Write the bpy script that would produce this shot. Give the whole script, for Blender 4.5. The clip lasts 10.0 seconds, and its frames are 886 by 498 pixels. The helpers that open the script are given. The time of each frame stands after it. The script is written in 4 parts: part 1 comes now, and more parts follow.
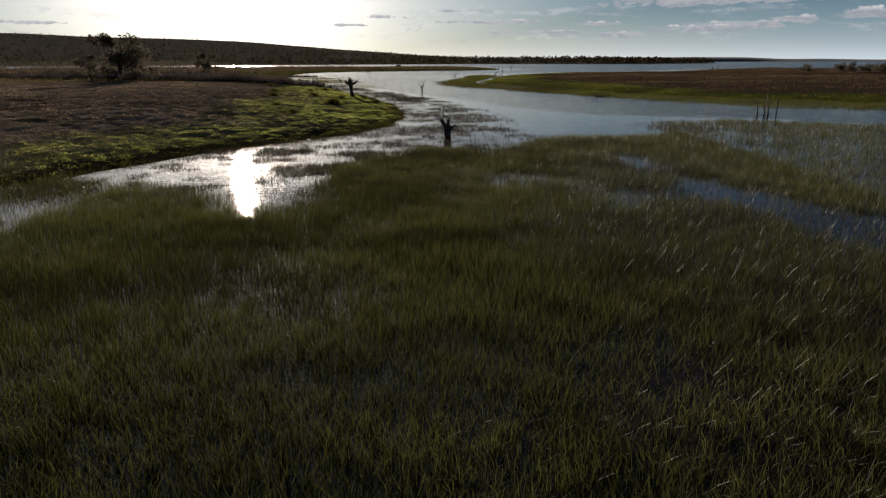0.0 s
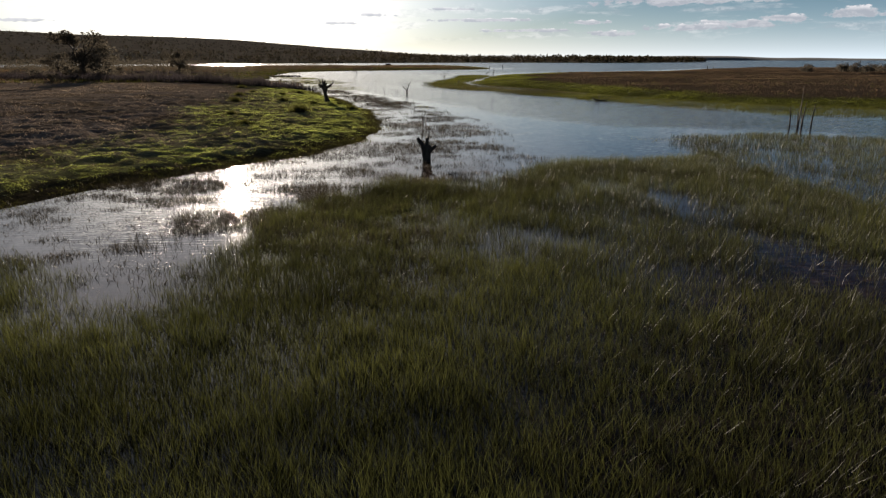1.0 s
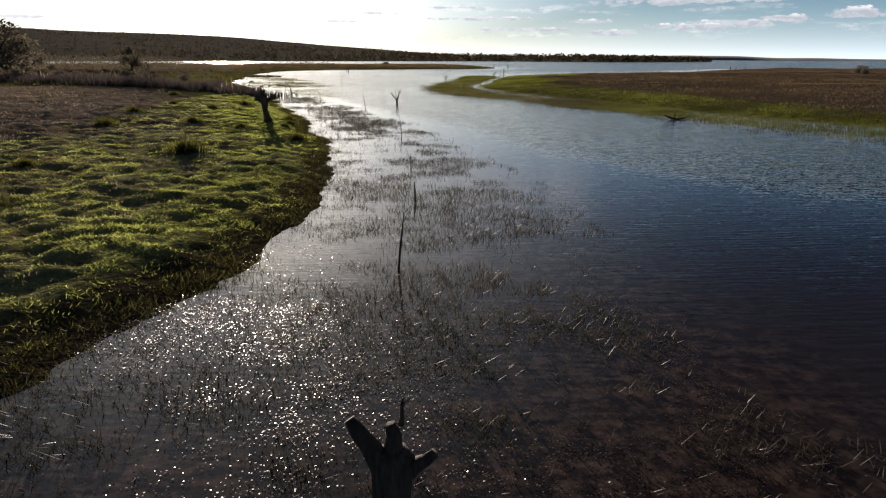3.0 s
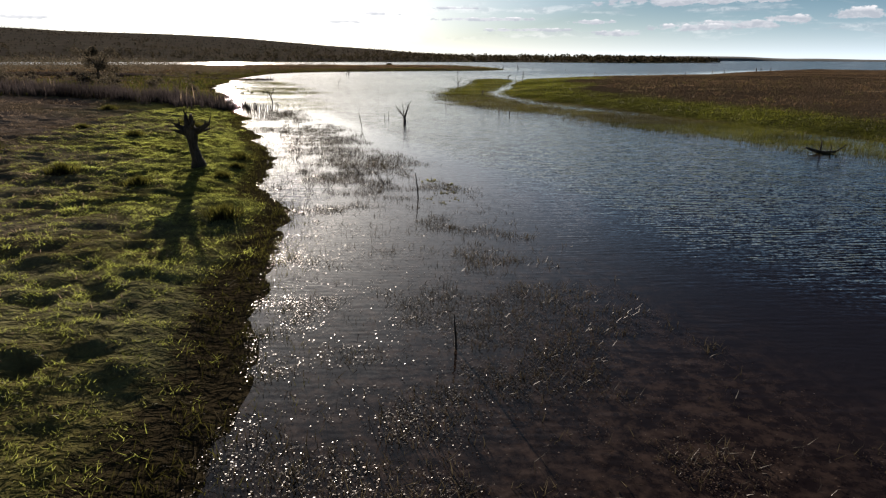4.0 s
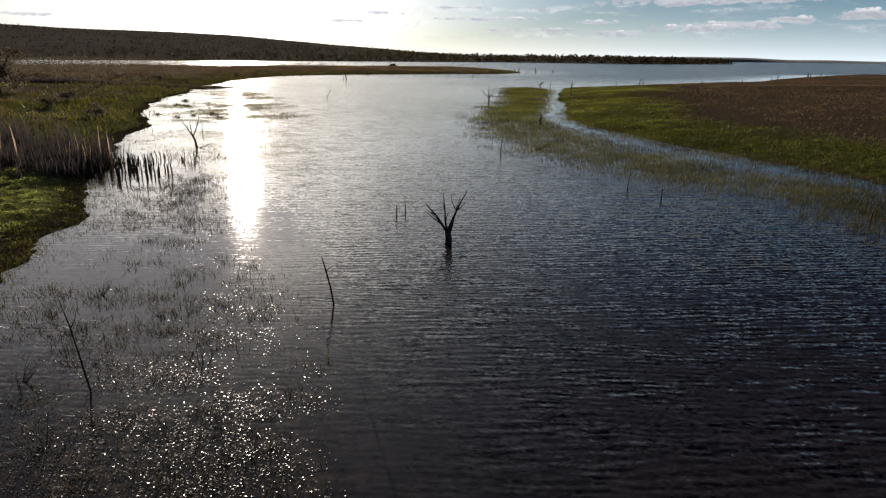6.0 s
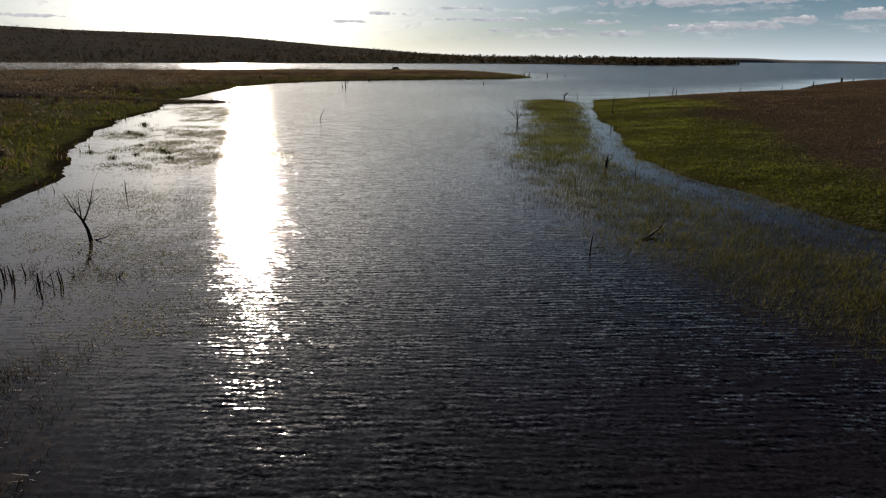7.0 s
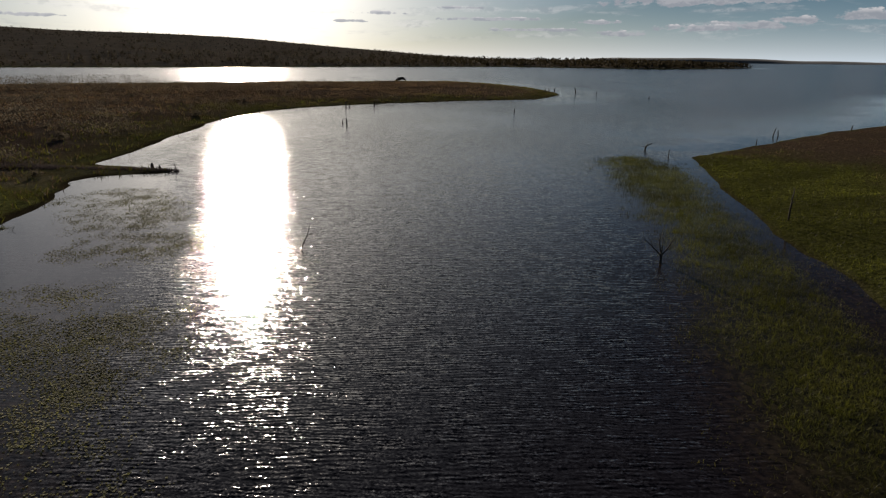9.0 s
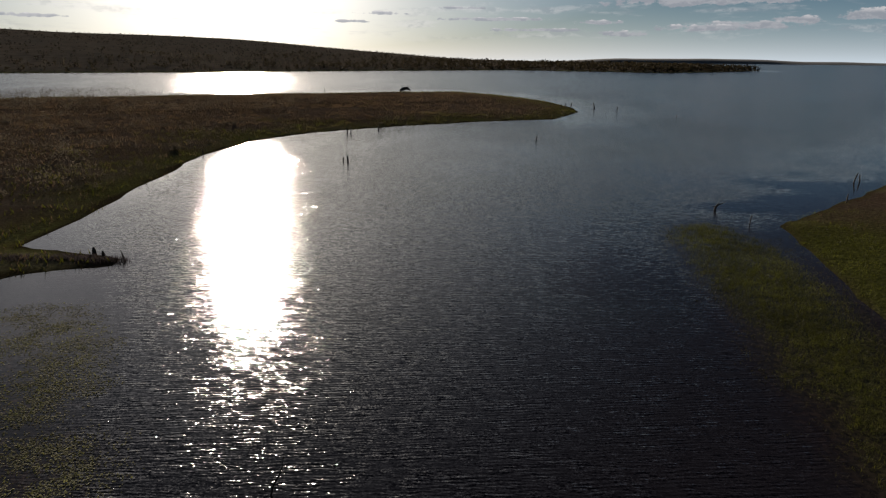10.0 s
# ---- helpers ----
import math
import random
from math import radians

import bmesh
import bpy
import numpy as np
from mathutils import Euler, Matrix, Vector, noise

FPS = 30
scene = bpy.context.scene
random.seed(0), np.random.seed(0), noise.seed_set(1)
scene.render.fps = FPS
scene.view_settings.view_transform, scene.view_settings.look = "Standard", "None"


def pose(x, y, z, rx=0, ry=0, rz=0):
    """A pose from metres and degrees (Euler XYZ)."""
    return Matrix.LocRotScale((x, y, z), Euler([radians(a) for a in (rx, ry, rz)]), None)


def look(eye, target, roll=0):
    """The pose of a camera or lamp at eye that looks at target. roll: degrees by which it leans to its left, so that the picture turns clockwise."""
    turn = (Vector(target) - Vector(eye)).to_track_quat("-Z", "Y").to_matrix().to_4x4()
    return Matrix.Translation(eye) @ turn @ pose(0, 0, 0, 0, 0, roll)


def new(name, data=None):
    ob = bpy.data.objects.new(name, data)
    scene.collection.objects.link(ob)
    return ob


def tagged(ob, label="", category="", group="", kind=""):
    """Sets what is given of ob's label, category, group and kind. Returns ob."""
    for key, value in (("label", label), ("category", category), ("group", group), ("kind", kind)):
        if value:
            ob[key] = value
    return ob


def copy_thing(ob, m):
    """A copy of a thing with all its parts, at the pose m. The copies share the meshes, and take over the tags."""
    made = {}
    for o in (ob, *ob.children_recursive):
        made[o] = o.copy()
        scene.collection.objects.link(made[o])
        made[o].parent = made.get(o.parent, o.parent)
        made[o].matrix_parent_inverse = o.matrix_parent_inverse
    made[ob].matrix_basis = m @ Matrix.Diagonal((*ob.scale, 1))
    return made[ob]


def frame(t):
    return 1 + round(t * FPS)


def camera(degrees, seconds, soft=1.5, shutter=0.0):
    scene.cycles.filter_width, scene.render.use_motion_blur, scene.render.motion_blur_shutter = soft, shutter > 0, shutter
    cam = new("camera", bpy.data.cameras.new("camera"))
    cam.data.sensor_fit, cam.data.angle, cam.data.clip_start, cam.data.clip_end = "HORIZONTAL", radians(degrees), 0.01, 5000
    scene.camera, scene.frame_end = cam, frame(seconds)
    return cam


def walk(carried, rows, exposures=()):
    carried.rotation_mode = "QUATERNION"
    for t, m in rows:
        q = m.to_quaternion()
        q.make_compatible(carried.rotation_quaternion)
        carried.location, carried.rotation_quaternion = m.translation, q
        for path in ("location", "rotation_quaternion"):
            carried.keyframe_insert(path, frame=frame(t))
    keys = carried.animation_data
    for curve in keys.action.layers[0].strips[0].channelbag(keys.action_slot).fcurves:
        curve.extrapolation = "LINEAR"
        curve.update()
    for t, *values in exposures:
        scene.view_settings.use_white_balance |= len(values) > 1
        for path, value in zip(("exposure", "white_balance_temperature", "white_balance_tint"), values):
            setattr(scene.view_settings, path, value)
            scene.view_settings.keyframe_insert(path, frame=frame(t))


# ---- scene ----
# ---------------------------------------------------------------- camera
cam = camera(70.0, 10.0, soft=1.2)
# seconds, x, y, height over the water, yaw, pitch, lean
FLIGHT = [
    (0, 0.00, 0.00, 4.76, 0.45, -16.52, -0.11),
    (0.5, 0.37, 4.23, 4.85, 0.15, -16.57, -0.05),
    (1, 0.64, 8.73, 5.02, -0.34, -16.65, -0.03),
    (1.5, 0.92, 13.76, 5.14, -0.50, -16.64, -0.04),
    (2, 1.09, 19.34, 5.23, -0.50, -16.69, -0.05),
    (2.5, 0.97, 26.15, 5.00, -0.45, -16.75, 0.18),
    (2.7, 0.84, 29.53, 4.97, -0.43, -16.79, 0.23),
    (3.8, -0.76, 50.78, 5.23, -0.17, -16.71, 0.25),
    (4, -1.08, 54.16, 5.20, -0.10, -16.73, 0.25),
    (4.5, -1.85, 62.18, 5.18, 0.01, -16.69, 0.21),
    (5, -2.69, 70.50, 5.40, -0.03, -16.74, 0.31),
    (5.5, -3.53, 79.01, 5.56, -0.16, -16.74, 0.45),
    (5.7, -3.89, 82.62, 5.71, -0.07, -16.79, 0.53),
    (6.8, -6.08, 102.84, 7.10, 0.21, -16.77, 0.52),
    (7, -6.53, 106.16, 7.38, 0.21, -16.74, 0.48),
    (7.5, -7.69, 115.04, 8.38, 0.24, -16.75, 0.47),
    (8, -9.04, 124.27, 9.70, 0.31, -16.77, 0.52),
    (8.5, -10.67, 133.73, 11.09, 0.28, -16.78, 0.55),
    (9, -12.18, 143.60, 12.77, 0.24, -16.78, 0.56),
    (9.5, -13.74, 153.42, 14.86, 0.29, -16.75, 0.51),
    (10, -14.95, 163.33, 17.29, 0.40, -16.76, 0.50),
]
EXPOSURE = [(0.0, 0.14, 6500, 18), (1.0, 0.60, 6500, 18), (2.0, 0.66, 6500, 18), (2.5, 0.85, 6500, 18), (5.5, 0.75, 6500, 18), (7.0, 0.3, 6500, 18), (10.0, 0.0, 6500, 18)]
walk(cam, [(t, pose(x, y, z, 90 + p, 0, a) @ pose(0, 0, 0, 0, 0, r)) for t, x, y, z, a, p, r in FLIGHT], EXPOSURE)

# ---------------------------------------------------------------- sky and sun
SUN_AZ, SUN_EL = radians(-18.0), radians(9.4)
SUN_DIR = Vector((math.sin(SUN_AZ) * math.cos(SUN_EL), math.cos(SUN_AZ) * math.cos(SUN_EL), math.sin(SUN_EL)))


class Nodes:
    """Short hand for node trees."""

    def __init__(self, tree):
        self.tree = tree
        tree.nodes.clear()

    def add(self, kind, settings=None, **sockets):
        node = self.tree.nodes.new(kind)
        for key, value in (settings or {}).items():
            setattr(node, key, value)
        for key, value in sockets.items():
            self.put(node, key.replace("_", " "), value)
        return node

    def put(self, node, key, value):
        socket = node.inputs[int(key[1:])] if key[0] == "i" and key[1:].isdigit() else node.inputs[key]
        if isinstance(value, bpy.types.NodeSocket):
            self.tree.links.new(value, socket)
        else:
            socket.default_value = value

    def math(self, op, a, b=0.0, c=0.0, clamp=False):
        node = self.add("ShaderNodeMath", {"operation": op, "use_clamp": clamp}, i0=a, i1=b)
        if op in ("MULTIPLY_ADD", "SMOOTH_MIN"):
            self.put(node, "i2", c)
        return node.outputs[0]

    def ramp(self, x, lo, hi, a=0.0, b=1.0):
        node = self.add("ShaderNodeMapRange", {"interpolation_type": "SMOOTHSTEP"}, i0=x, i1=lo, i2=hi, i3=a, i4=b)
        return node.outputs[0]

    def mix(self, fac, a, b, blend="MIX"):
        node = self.add("ShaderNodeMix", {"data_type": "RGBA", "blend_type": blend})
        self.put(node, "i0", fac)
        for key, value in (("i6", a), ("i7", b)):
            self.put(node, key, (*value, 1) if isinstance(value, tuple) and len(value) == 3 else value)
        return node.outputs[2]

    def noise(self, vector, scale, detail=4.0, rough=0.55, distort=0.0):
        node = self.add("ShaderNodeTexNoise", None, Vector=vector, Scale=scale, Detail=detail, Roughness=rough, Distortion=distort)
        return node.outputs["Fac"]

    def scaled(self, vector, s, turn=0.0, shift=(0, 0, 0)):
        node = self.add("ShaderNodeMapping", None, Vector=vector, Location=shift, Rotation=(0, 0, radians(turn)), Scale=s)
        return node.outputs[0]


def sky_world():
    world = bpy.data.worlds.new("sky")
    scene.world = world
    world.use_nodes = True
    n = Nodes(world.node_tree)
    sky = n.add("ShaderNodeTexSky", {"sky_type": "NISHITA", "sun_disc": False, "sun_elevation": SUN_EL, "sun_rotation": SUN_AZ,
                                     "altitude": 400.0, "air_density": 1.0, "dust_density": 0.5, "ozone_density": 1.0})
    way = n.add("ShaderNodeTexCoord").outputs["Generated"]
    xyz = n.add("ShaderNodeSeparateXYZ", None, i0=way).outputs
    up = n.math("MAXIMUM", xyz[2], 0.0)
    # clouds on a flat layer, seen along each direction
    high = n.math("ADD", up, 0.055)
    flat = n.add("ShaderNodeCombineXYZ", None, X=n.math("DIVIDE", xyz[0], high), Y=n.math("DIVIDE", xyz[1], high), Z=0.0).outputs[0]
    field = n.noise(n.scaled(flat, (1.0, 0.75, 1.0), 12.0, (3.1, 1.7, 0.0)), 1.0, 7.0, 0.58, 0.25)
    big = n.noise(n.scaled(flat, (1.0, 1.0, 1.0), 0.0, (8.0, 2.0, 0.0)), 0.16, 2.0, 0.5)
    toward = n.add("ShaderNodeVectorMath", {"operation": "DOT_PRODUCT"}, i0=way, i1=SUN_DIR).outputs["Value"]
    near_sun = n.math("MAXIMUM", toward, 0.0)
    gather = n.ramp(toward, 0.70, 0.97, -0.09, 0.02)
    cover = n.ramp(n.math("ADD", gather, n.math("MULTIPLY_ADD", big, 0.45, n.math("MULTIPLY", field, 0.8))), 0.645, 0.715)
    cover = n.math("MULTIPLY", cover, n.ramp(up, 0.07, 0.16))
    # long low cumulus over the lake
    az = n.math("ARCTAN2", xyz[0], xyz[1])
    wisp = n.noise(n.add("ShaderNodeCombineXYZ", None, X=az, Y=n.math("MULTIPLY", xyz[2], 1.7), Z=0.0).outputs[0], 52.0, 6.0, 0.62)
    banks, tops = 0.0, 0.0
    for a, e, wa, we in ((20.3, 2.45, 3.2, 0.36), (24.3, 2.65, 3.6, 0.46), (27.3, 2.95, 2.2, 0.42), (31.9, 3.2, 2.0, 0.55), (21.0, 4.5, 8.5, 0.6),
                         (14.5, 2.05, 2.0, 0.32), (12.6, 2.95, 2.2, 0.24), (7.0, 2.35, 4.5, 0.2), (-8.3, 2.95, 1.5, 0.18), (-5.8, 3.6, 2.6, 0.2),
                         (-32.4, 2.75, 2.6, 0.2), (1.0, 4.1, 2.2, 0.14), (4.0, 3.2, 5.5, 0.2), (-20.0, 5.0, 5.0, 0.3)):
        dx = n.math("DIVIDE", n.math("SUBTRACT", az, radians(a)), radians(wa))
        dy = n.math("DIVIDE", n.math("SUBTRACT", xyz[2], math.sin(radians(e))), radians(we))
        flat_foot = n.math("MAXIMUM", dy, n.math("MULTIPLY", dy, -1.7))
        d2 = n.math("ADD", n.math("MULTIPLY", dx, dx), n.math("MULTIPLY", flat_foot, flat_foot))
        lump = n.math("SUBTRACT", n.math("MULTIPLY_ADD", wisp, 5.0, -1.5), d2)
        puff = n.ramp(lump, 0.05, 0.6)
        banks = n.math("MAXIMUM", banks, puff)
        tops = n.math("MAXIMUM", tops, n.math("MULTIPLY", puff, n.ramp(n.math("MULTIPLY_ADD", wisp, 1.6, n.math("SUBTRACT", dy, 0.8)), 0.35, 1.25)))
    streak = n.noise(n.add("ShaderNodeCombineXYZ", None, X=az, Y=n.math("MULTIPLY", xyz[2], 7.0), Z=0.3).outputs[0], 9.0, 6.0, 0.6)
    streak = n.math("MULTIPLY", n.ramp(streak, 0.50, 0.68), n.math("MULTIPLY", n.ramp(up, 0.015, 0.04), n.ramp(up, 0.10, 0.2, 0.32, 0.0)))
    # the upper side of a cloud is bright, its belly grey
    belly = n.noise(n.add("ShaderNodeCombineXYZ", None, X=az, Y=n.math("MULTIPLY_ADD", xyz[2], 1.7, -0.015), Z=0.0).outputs[0], 52.0, 6.0, 0.62)
    lit = n.ramp(n.math("SUBTRACT", wisp, belly), -0.10, 0.12, 1.0, 0.0)
    lit = n.math("MULTIPLY_ADD", tops, 0.8, n.math("MULTIPLY", lit, n.ramp(banks, 0.0, 0.5, 1.0, 0.25)), clamp=True)
    # pale haze along the horizon, white and bright towards the sun
    veil = n.math("MAXIMUM", n.math("MULTIPLY", n.math("POWER", 2.718, n.math("MULTIPLY", up, -25.0)), 0.92), n.math("MULTIPLY", n.math("POWER", near_sun, 10.0), 0.85))
    warm = n.math("POWER", near_sun, 5.0)
    level = n.math("ADD", n.math("MULTIPLY_ADD", n.math("POWER", near_sun, 7.0), 2.6, 11.8), n.math("MULTIPLY", n.math("POWER", near_sun, 60.0), 26.0))
    clear = n.mix(n.ramp(up, 0.0, 0.085), (0.78, 0.97, 1.06), (0.47, 0.84, 1.20))
    tone = n.mix(warm, clear, (1.0, 0.95, 0.80))
    haze = n.mix(1.0, tone, n.add("ShaderNodeCombineXYZ", None, X=level, Y=level, Z=level).outputs[0], "MULTIPLY")
    deep = n.mix(n.ramp(up, 0.09, 0.34), (0.25, 0.40, 0.60), (0.048, 0.074, 0.128))
    base = n.mix(veil, n.mix(1.0, sky.outputs[0], deep, "MULTIPLY"), haze)
    glow = n.math("MULTIPLY_ADD", n.math("POWER", near_sun, 6.0), 2.0, 10.3)
    white = n.mix(1.0, n.mix(lit, (0.46, 0.505, 0.545), (1.04, 1.05, 1.02)), n.add("ShaderNodeCombineXYZ", None, X=glow, Y=glow, Z=glow).outputs[0], "MULTIPLY")
    total = n.mix(n.math("MULTIPLY", cover, n.ramp(up, 0.34, 0.50, 0.95, 0.08)), base, white)
    total = n.mix(streak, total, white)
    total = n.mix(n.math("MULTIPLY", banks, 0.85), total, white)
    out = n.add("ShaderNodeBackground", None, Color=total, Strength=0.06)
    n.add("ShaderNodeOutputWorld", None, Surface=out.outputs[0])


sky_world()
sun_data = bpy.data.lights.new("sun", "SUN")
sun_data.energy, sun_data.angle, sun_data.color = 5.0, radians(0.6), (1.0, 0.88, 0.70)
sun = new("sun", sun_data)
sun.matrix_world = look(SUN_DIR * 100, (0, 0, 0))

# ---------------------------------------------------------------- materials
def material(name, build):
    mat = bpy.data.materials.new(name)
    mat.use_nodes = True
    n = Nodes(mat.node_tree)
    n.add("ShaderNodeOutputMaterial", None, Surface=build(n))
    return mat


def blade_material(name, dark, light, root, glow, gloss=0.6, shine=0.15, thinness=0.5, broad=0.3):
    """Thin leaves: colour differs from blade to blade and pales to the tip, with shade painted into the dark root;
    light comes through.
    """
    def build(n):
        rnd = n.add("ShaderNodeNewGeometry").outputs["Random Per Island"]
        place = n.add("ShaderNodeTexCoord").outputs["Object"]
        patch = n.ramp(n.noise(place, 0.35, 3.0), 0.35, 0.65)
        mixv = n.math("ADD", n.math("MULTIPLY", rnd, 0.65), n.math("MULTIPLY", patch, 0.35))
        col = n.mix(mixv, dark, light)
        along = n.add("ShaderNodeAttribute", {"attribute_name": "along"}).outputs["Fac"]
        # shade low in the tuft is put into the root colour
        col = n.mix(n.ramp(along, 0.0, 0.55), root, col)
        wide = n.ramp(n.noise(n.scaled(place, (0.09, 0.13, 0.1)), 1.0, 4.0, 0.6), 0.34, 0.66, 1.0 - broad, 1.0 + broad)
        col = n.mix(1.0, col, n.add("ShaderNodeCombineXYZ", None, X=wide, Y=wide, Z=wide).outputs[0], "MULTIPLY")
        face = n.add("ShaderNodeBsdfPrincipled", None, Base_Color=col, Roughness=gloss)
        n.put(face, "Specular IOR Level", shine)
        thin = n.add("ShaderNodeBsdfTranslucent", None, Color=n.mix(1.0, col, glow, "MULTIPLY"))
        return n.add("ShaderNodeMixShader", None, i0=thinness, i1=face.outputs[0], i2=thin.outputs[0]).outputs[0]
    return material(name, build)


def ground_material():
    def build(n):
        place = n.add("ShaderNodeTexCoord").outputs["Object"]
        green = n.add("ShaderNodeAttribute", {"attribute_name": "green"}).outputs["Fac"]
        wood = n.add("ShaderNodeAttribute", {"attribute_name": "wood"}).outputs["Fac"]
        fine = n.noise(place, 2.2, 6.0, 0.62)
        broad = n.noise(place, 0.22, 6.0, 0.62)
        # west turf and grass are paled in colour to stand for sun glare
        dry = n.mix(n.ramp(fine, 0.3, 0.7), (0.27, 0.22, 0.18), (0.38, 0.315, 0.26))
        dry = n.mix(n.ramp(broad, 0.42, 0.62, 0.0, 0.75), dry, (0.20, 0.155, 0.10))
        band = n.noise(n.scaled(place, (0.016, 0.05, 0.05), 8.0), 1.0, 5.0, 0.6)
        dry = n.mix(n.ramp(band, 0.50, 0.62, 0.0, 0.75), dry, (0.095, 0.068, 0.058))
        # the east shore has its own rusty turf, without the painted glare
        east = n.add("ShaderNodeAttribute", {"attribute_name": "rust"}).outputs["Fac"]
        dry = n.mix(east, dry, n.mix(n.ramp(fine, 0.3, 0.7), (0.080, 0.060, 0.045), (0.175, 0.134, 0.098)))
        lush = n.mix(n.ramp(fine, 0.3, 0.7), (0.11, 0.125, 0.04), (0.32, 0.335, 0.115))
        lush = n.mix(n.ramp(broad, 0.45, 0.65, 0.0, 0.6), lush, (0.22, 0.19, 0.055))
        lush = n.mix(east, lush, n.mix(n.ramp(fine, 0.3, 0.7), (0.056, 0.064, 0.019), (0.155, 0.160, 0.048)))
        col = n.mix(n.math("MULTIPLY_ADD", n.math("SUBTRACT", fine, 0.5), 0.5, green, clamp=True), dry, lush)
        scrub = n.noise(place, 0.045, 6.0, 0.7)
        # scrub ground of the far hill, lightened in colour to stand for haze
        bush = n.mix(n.ramp(scrub, 0.35, 0.65), (0.26, 0.218, 0.165), (0.38, 0.318, 0.235))
        col = n.mix(wood, col, bush)
        low = n.ramp(n.add("ShaderNodeSeparateXYZ", None, i0=place).outputs[2], -0.06, 0.12, 1.0, 0.0)
        edge = n.add("ShaderNodeAttribute", {"attribute_name": "edge"}).outputs["Fac"]
        mud = n.math("MAXIMUM", low, n.ramp(n.math("MULTIPLY_ADD", n.math("SUBTRACT", fine, 0.5), 1.2, edge), 0.3, 0.7))
        col = n.mix(mud, col, n.mix(fine, (0.045, 0.037, 0.023), (0.10, 0.082, 0.048)))
        sand = n.add("ShaderNodeAttribute", {"attribute_name": "sand"}).outputs["Fac"]
        col = n.mix(sand, col, n.mix(fine, (0.24, 0.18, 0.12), (0.36, 0.29, 0.20)))
        lump = n.noise(place, 3.4, 4.0, 0.55, 0.5)
        bump = n.add("ShaderNodeBump", None, Strength=0.9, Distance=0.32, Height=lump)
        return n.add("ShaderNodeBsdfDiffuse", None, Color=col, Roughness=0.6, Normal=bump.outputs[0]).outputs[0]
    return material("marsh_ground", build)


def water_material():
    def build(n):
        place = n.add("ShaderNodeTexCoord").outputs["Object"]
        calm = n.add("ShaderNodeAttribute", {"attribute_name": "calm"}).outputs["Fac"]
        shallow = n.add("ShaderNodeAttribute", {"attribute_name": "shallow"}).outputs["Fac"]
        wind = n.add("ShaderNodeAttribute", {"attribute_name": "wind"}).outputs["Fac"]
        # wind ripples: short crested chop, long crests that bend, fine wrinkles; each gives a slope of the surface
        gust = n.ramp(n.noise(n.scaled(place, (0.035, 0.016, 0.05), 10.0), 1.0, 3.0), 0.30, 0.62, 0.5, 1.1)
        fields = []
        for size, turn, detail, bend in (((1.9, 6.2, 1.0), -9.0, 2.0, 0.9), ((8.0, 13.0, 1.0), 14.0, 2.0, 0.8)):
            tex = n.add("ShaderNodeTexNoise", None, Vector=n.scaled(place, size, turn), Scale=1.0, Detail=detail, Roughness=0.5, Distortion=bend)
            fields.append(n.add("ShaderNodeSeparateColor", None, i0=tex.outputs["Color"]).outputs)
        ahead, aside = 0.0, 0.0
        for out, k_ahead, k_aside in ((fields[0], 0.40, 0.28), (fields[1], 0.60, 0.58)):
            ahead = n.math("ADD", ahead, n.math("MULTIPLY", n.math("SUBTRACT", out[0], 0.5), k_ahead))
            aside = n.math("ADD", aside, n.math("MULTIPLY", n.math("SUBTRACT", out[1], 0.5), k_aside))
        for turn, size, bend, k in ((11.0, 1.25, 4.0, 0.16), (-8.0, 1.8, 4.5, 0.14), (4.0, 0.6, 4.0, 0.06)):
            band = n.add("ShaderNodeTexWave", {"wave_type": "BANDS", "bands_direction": "Y"}, Vector=n.scaled(place, (0.5, 1.0, 1.0), -turn), Scale=size, Distortion=bend,
                         Detail=2.0, Detail_Scale=1.1, Detail_Roughness=0.5)
            patchy = n.ramp(n.noise(n.scaled(place, (0.3, 0.5, 1.0), turn, (turn, 0, 0)), 1.0, 2.0), 0.35, 0.65, 0.25, 1.0)
            ahead = n.math("ADD", ahead, n.math("MULTIPLY", n.math("SUBTRACT", band.outputs["Fac"], 0.5), n.math("MULTIPLY", patchy, k)))
        lively = n.math("MULTIPLY", gust, n.ramp(calm, 0.0, 1.0, 1.0, 0.20))
        lively = n.math("MULTIPLY", lively, n.ramp(n.noise(n.scaled(place, (0.7, 1.3, 1.0), 25.0), 1.0, 2.0), 0.33, 0.70, 0.6, 1.5))
        lively = n.math("MULTIPLY", lively, n.math("MULTIPLY_ADD", wind, 1.2, 1.0))
        slope = n.add("ShaderNodeCombineXYZ", None, X=n.math("MULTIPLY", aside, lively), Y=n.math("MULTIPLY", ahead, lively), Z=1.0).outputs[0]
        facing = n.add("ShaderNodeVectorMath", {"operation": "NORMALIZE"}, i0=slope).outputs[0]
        blotch = n.noise(place, 2.6, 9.0, 0.72)
        weed = n.mix(n.ramp(blotch, 0.42, 0.66), (0.016, 0.011, 0.010), (0.072, 0.050, 0.040))
        col = n.mix(shallow, (0.021, 0.019, 0.023), weed)
        sedge = n.add("ShaderNodeAttribute", {"attribute_name": "sedge"}).outputs["Fac"]
        col = n.mix(n.math("MULTIPLY", sedge, 0.85), col, n.mix(n.ramp(blotch, 0.40, 0.66), (0.030, 0.030, 0.014), (0.085, 0.080, 0.034)))
        return n.add("ShaderNodeBsdfPrincipled", None, Base_Color=col, Roughness=n.math("MULTIPLY_ADD", wind, 0.10, n.ramp(calm, 0.0, 1.0, 0.08, 0.05)), IOR=1.333,
                     Normal=facing).outputs[0]
    return material("lake_water", build)


